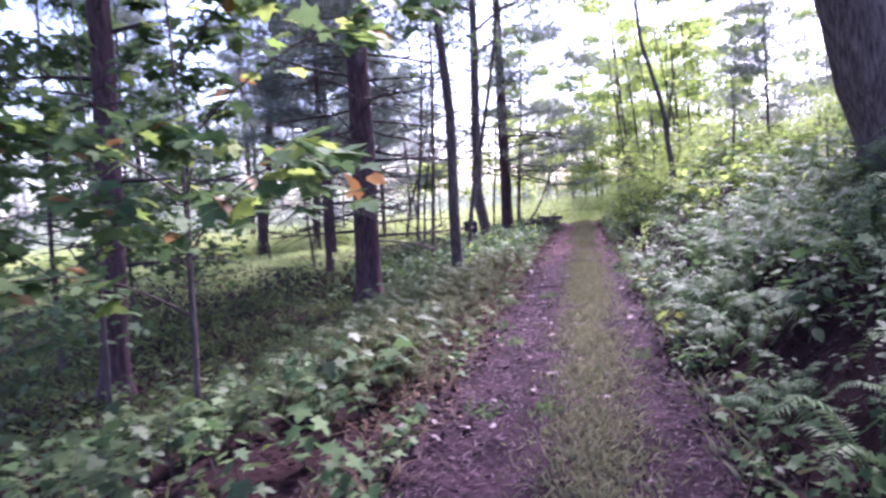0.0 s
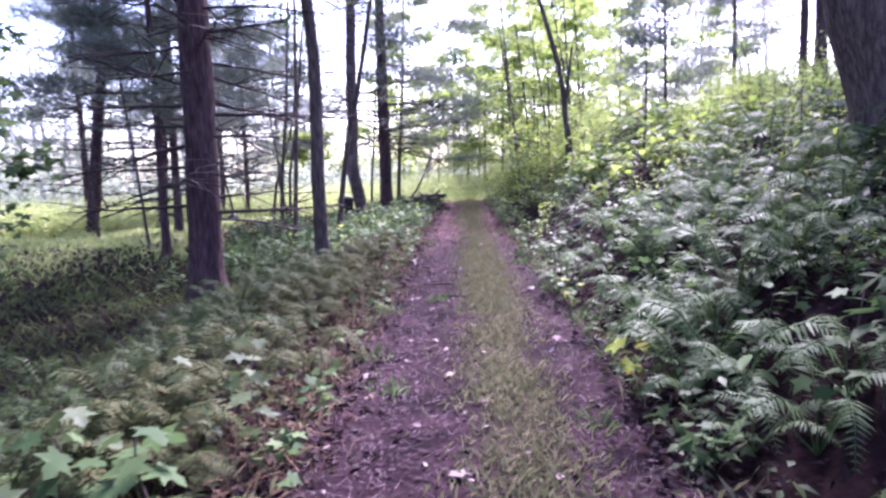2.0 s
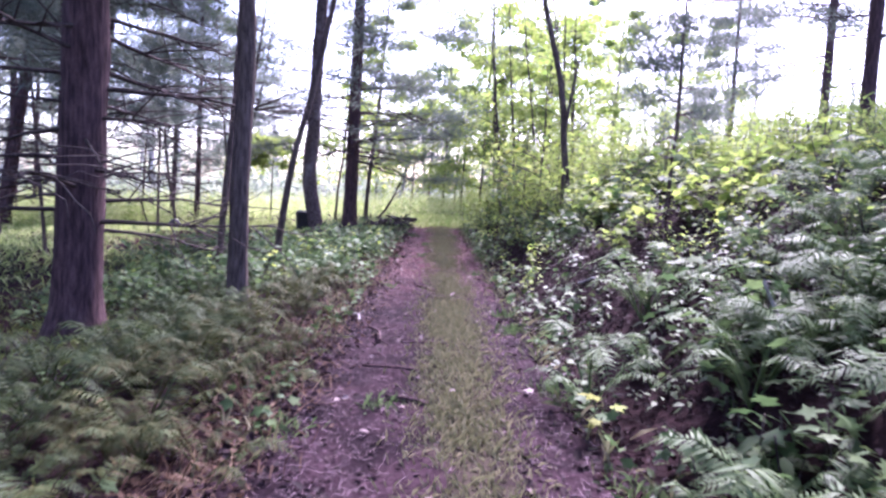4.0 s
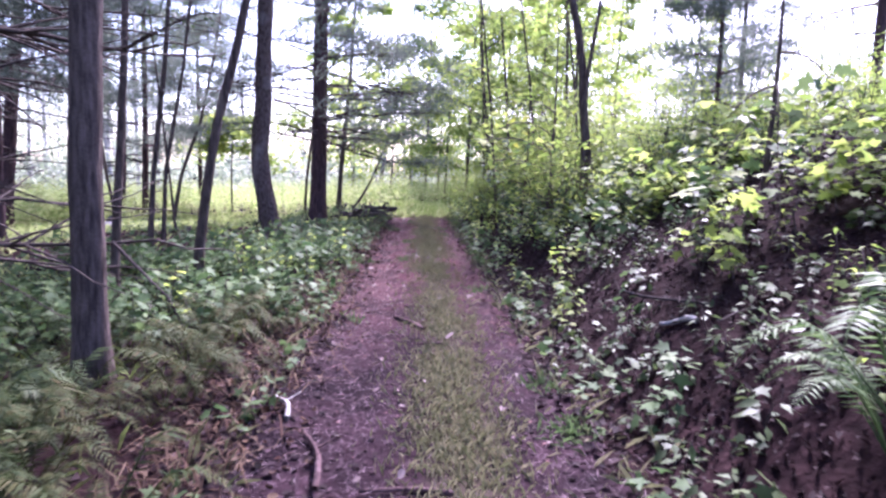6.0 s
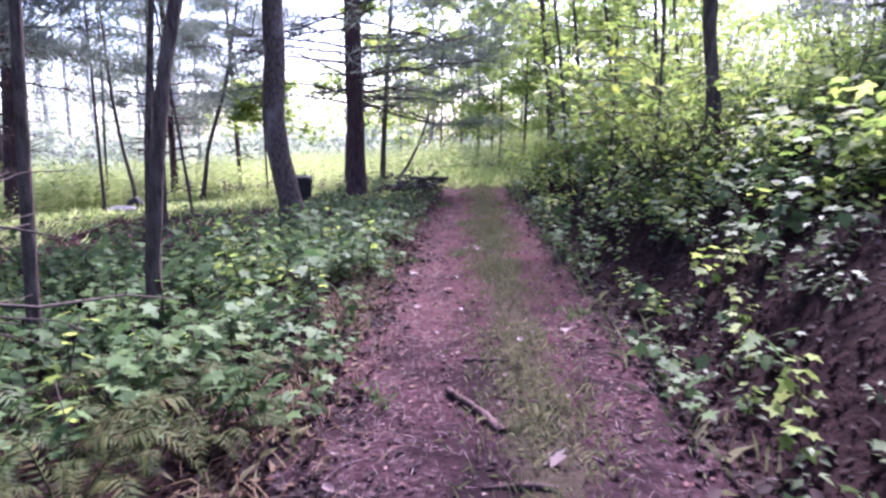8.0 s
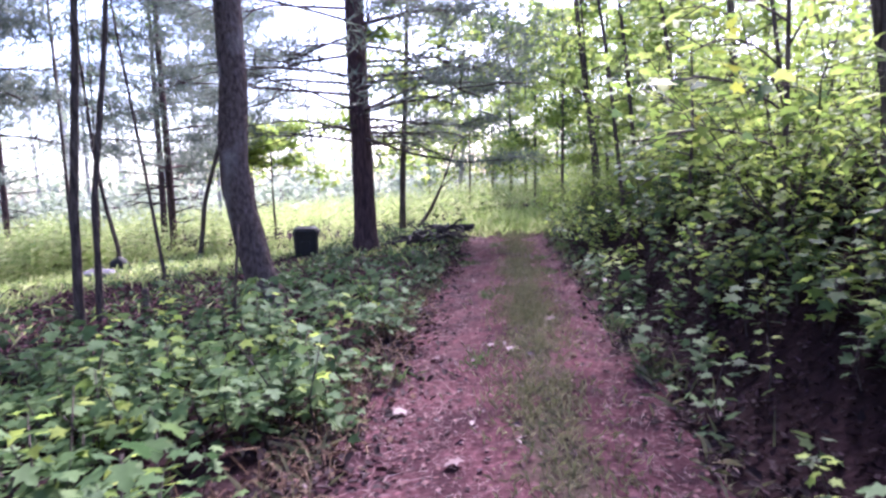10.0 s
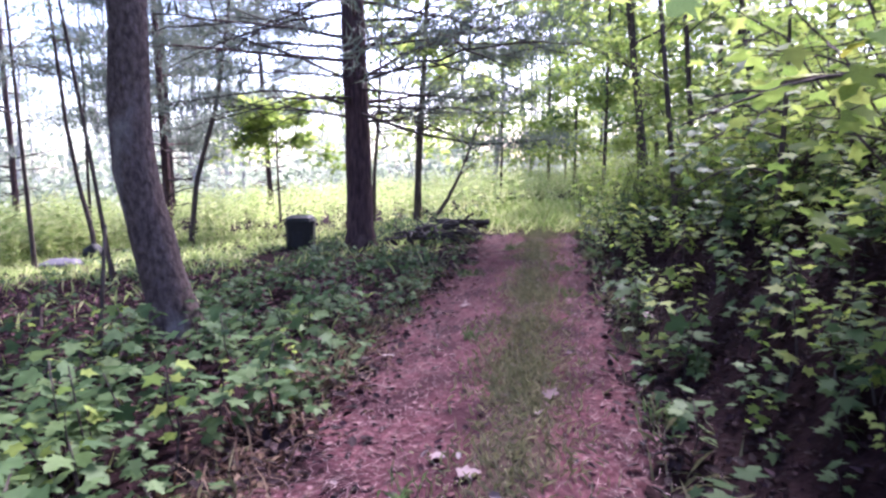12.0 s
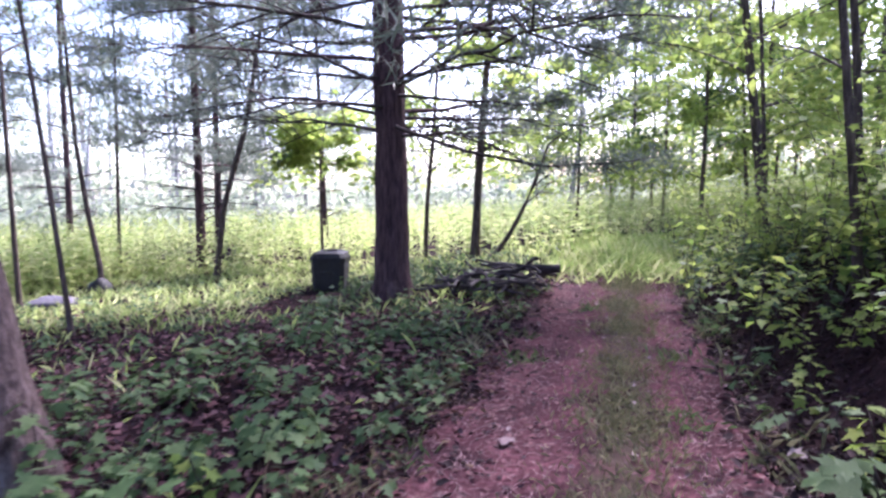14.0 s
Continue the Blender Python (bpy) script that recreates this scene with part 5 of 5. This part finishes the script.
stick(-0.15, 13.08, 0.035, 86, 0, 0.3, 0.014, PINE_BARK, "thin dark root across the rut", "root", 0.015)
stick(-0.05, 13.9, 0.035, 62, 0, 0.34, 0.012, PINE_BARK, "thin dark root across the rut", "root", 0.015)
stick(1.72, 8.55, float(land(1.72, 8.55)) + 0.2, 20, 68, 0.55, 0.014, BLEACHED, "pale dead stem standing among the ferns", "dead_sapling", 0.03)
stick(0.68, 7.1, 0.05, 38, 0, 0.3, 0.008, BLEACHED, "pale twig at the foot of the bank", "twig")
stick(-1.15, 6.1, 0.04, 62, 2, 0.4, 0.006, GREY_BARK, "thin pale twig at the edge of the track", "twig")
stick(-1.07, 11.68, 0.05, 23, 2, 0.42, 0.016, BLEACHED, "pale peeled stick at the edge of the track")
stick(1.75, 11.6, float(land(1.75, 11.6)) + 0.06, 118, 8, 0.8, 0.008, DEAD_TWIG, "thin grey fallen stick on dark litter", bent=0.09)
stick(1.53, 12.19, float(land(1.53, 12.19)) + 0.045, 20.5, -14, 0.34, 0.022, BLEACHED, "bleached piece of log shining on the bank")
stick(1.6, 12.2, float(land(1.6, 12.2)) + 0.07, 38, 10, 1.0, 0.016, DEAD_TWIG, "dark fallen branch on the bank", "branch", 0.12)

# old stub and broken stem by the bowed tree
t = root("broken_stem", -3.15, 19.8, float(land(-3.15, 19.8)))
tagged(t, "thin broken dead stem standing beside the bowed tree", "stub")
s = np.linspace(0, 1, 7)
link_mesh("wood", *tube(np.column_stack([0.13 * s, 0.1 * s, -0.1 + 1.2 * s]), 0.02 * (1 - 0.4 * s), 6, 0.05), GREY_BARK, t)
t = root("stub", -5.0, 21.3, float(land(-5.0, 21.3)))
tagged(t, "short cut stub standing in the litter", "stub")
link_mesh("wood", *tube(np.column_stack([0.01 * s, 0 * s, -0.1 + 0.42 * s]), 0.05 * (1 - 0.2 * s), 7, 0.05), GREY_BARK, t)

# heap of dark branches beside the large pine
for i in range(64):
    k = i / 63
    x, y = -2.4 + 1.2 * k + rng.normal(0, 0.15), 26.7 + rng.normal(0, 0.28)
    z = float(land(x, y)) + 0.06 + 0.32 * rng.random() * (0.5 + 0.7 * k)
    ob = stick(x, y, z, rng.normal(70, 42), rng.normal(8, 14), rng.uniform(0.35, 1.0), rng.uniform(0.008, 0.03), ROTTEN, "dark rotting branch in a brush heap", "branch", rng.uniform(0.03, 0.1))
    ob["group"] = "brush heap"
t = root("log", -1.35, 26.9, float(land(-1.35, 26.9)) + 0.33)
t.matrix_basis = pose(-1.35, 26.9, float(land(-1.35, 26.9)) + 0.36, 3, 0, 84)
tagged(t, "black rotting log lying on the brush heap", "log")
link_mesh("wood", *tube(np.column_stack([0.03 * np.sin(3 * s), 1.0 * (s - 0.5), 0 * s]), 0.052 - 0.02 * s + 0.012 * np.sin(9 * s), 9, 0.12), ROTTEN, t)


def rock(x, y, sx, sy, sz, mat, label, name="rock"):
    bm = bmesh.new()
    bmesh.ops.create_icosphere(bm, subdivisions=3, radius=1)
    for v in bm.verts:
        k = 1 + 0.25 * noise.noise(v.co * 1.7 + Vector((x, y, 0))) + 0.08 * noise.noise(v.co * 5)
        v.co = Vector((v.co.x * sx * k, v.co.y * sy * k, v.co.z * sz * k))
    me = bpy.data.meshes.new(name)
    bm.to_mesh(me)
    bm.free()
    for p in me.polygons:
        p.use_smooth = True
    me.materials.append(mat)
    ob = new(name, me)
    ob.matrix_basis = pose(x, y, float(land(x, y)) + sz * 0.4, 0, 0, 30)
    return tagged(ob, label, "rock")


rock(-9.35, 26.7, 0.42, 0.25, 0.14, PALE_STONE, "flat pale grey stone in the grass")
rock(-9.7, 28.05, 0.22, 0.18, 0.26, BLACK_PLASTIC, "dark lump beside a thin crooked tree", "stump")

# single pale leaves lying on the track
pale = leaf_mesh(MAPLE_LEAF, PALE_LITTER, "fallen_leaf")
for x, y in [(-1.22, 3.85), (-0.86, 3.99), (-1.2, 5.5), (-0.38, 6.54), (0.03, 13.25), (0.18, 19.35), (0.81, 21.92), (0.95, 21.3), (-0.35, 5.1), (-0.95, 6.6), (-0.5, 16.5), (-0.9, 17.2), (0.35, 15.2), (-0.25, 18.4), (-0.4, 18.6), (0.5, 9.4), (0.45, 7.4), (-1.05, 20.1), (-0.65, 21.9), (0.3, 20.9)]:
    ob = new("fallen_leaf", pale)
    ob.matrix_basis = pose(x, y, float(land(x, y)) + 0.055, rng.normal(0, 8), rng.normal(0, 8), rng.uniform(0, 360)) @ Matrix.Scale(rng.uniform(0.07, 0.11), 4)
    tagged(ob, "pale dry maple leaf lying on the track", "leaf", "fallen leaves on the track")
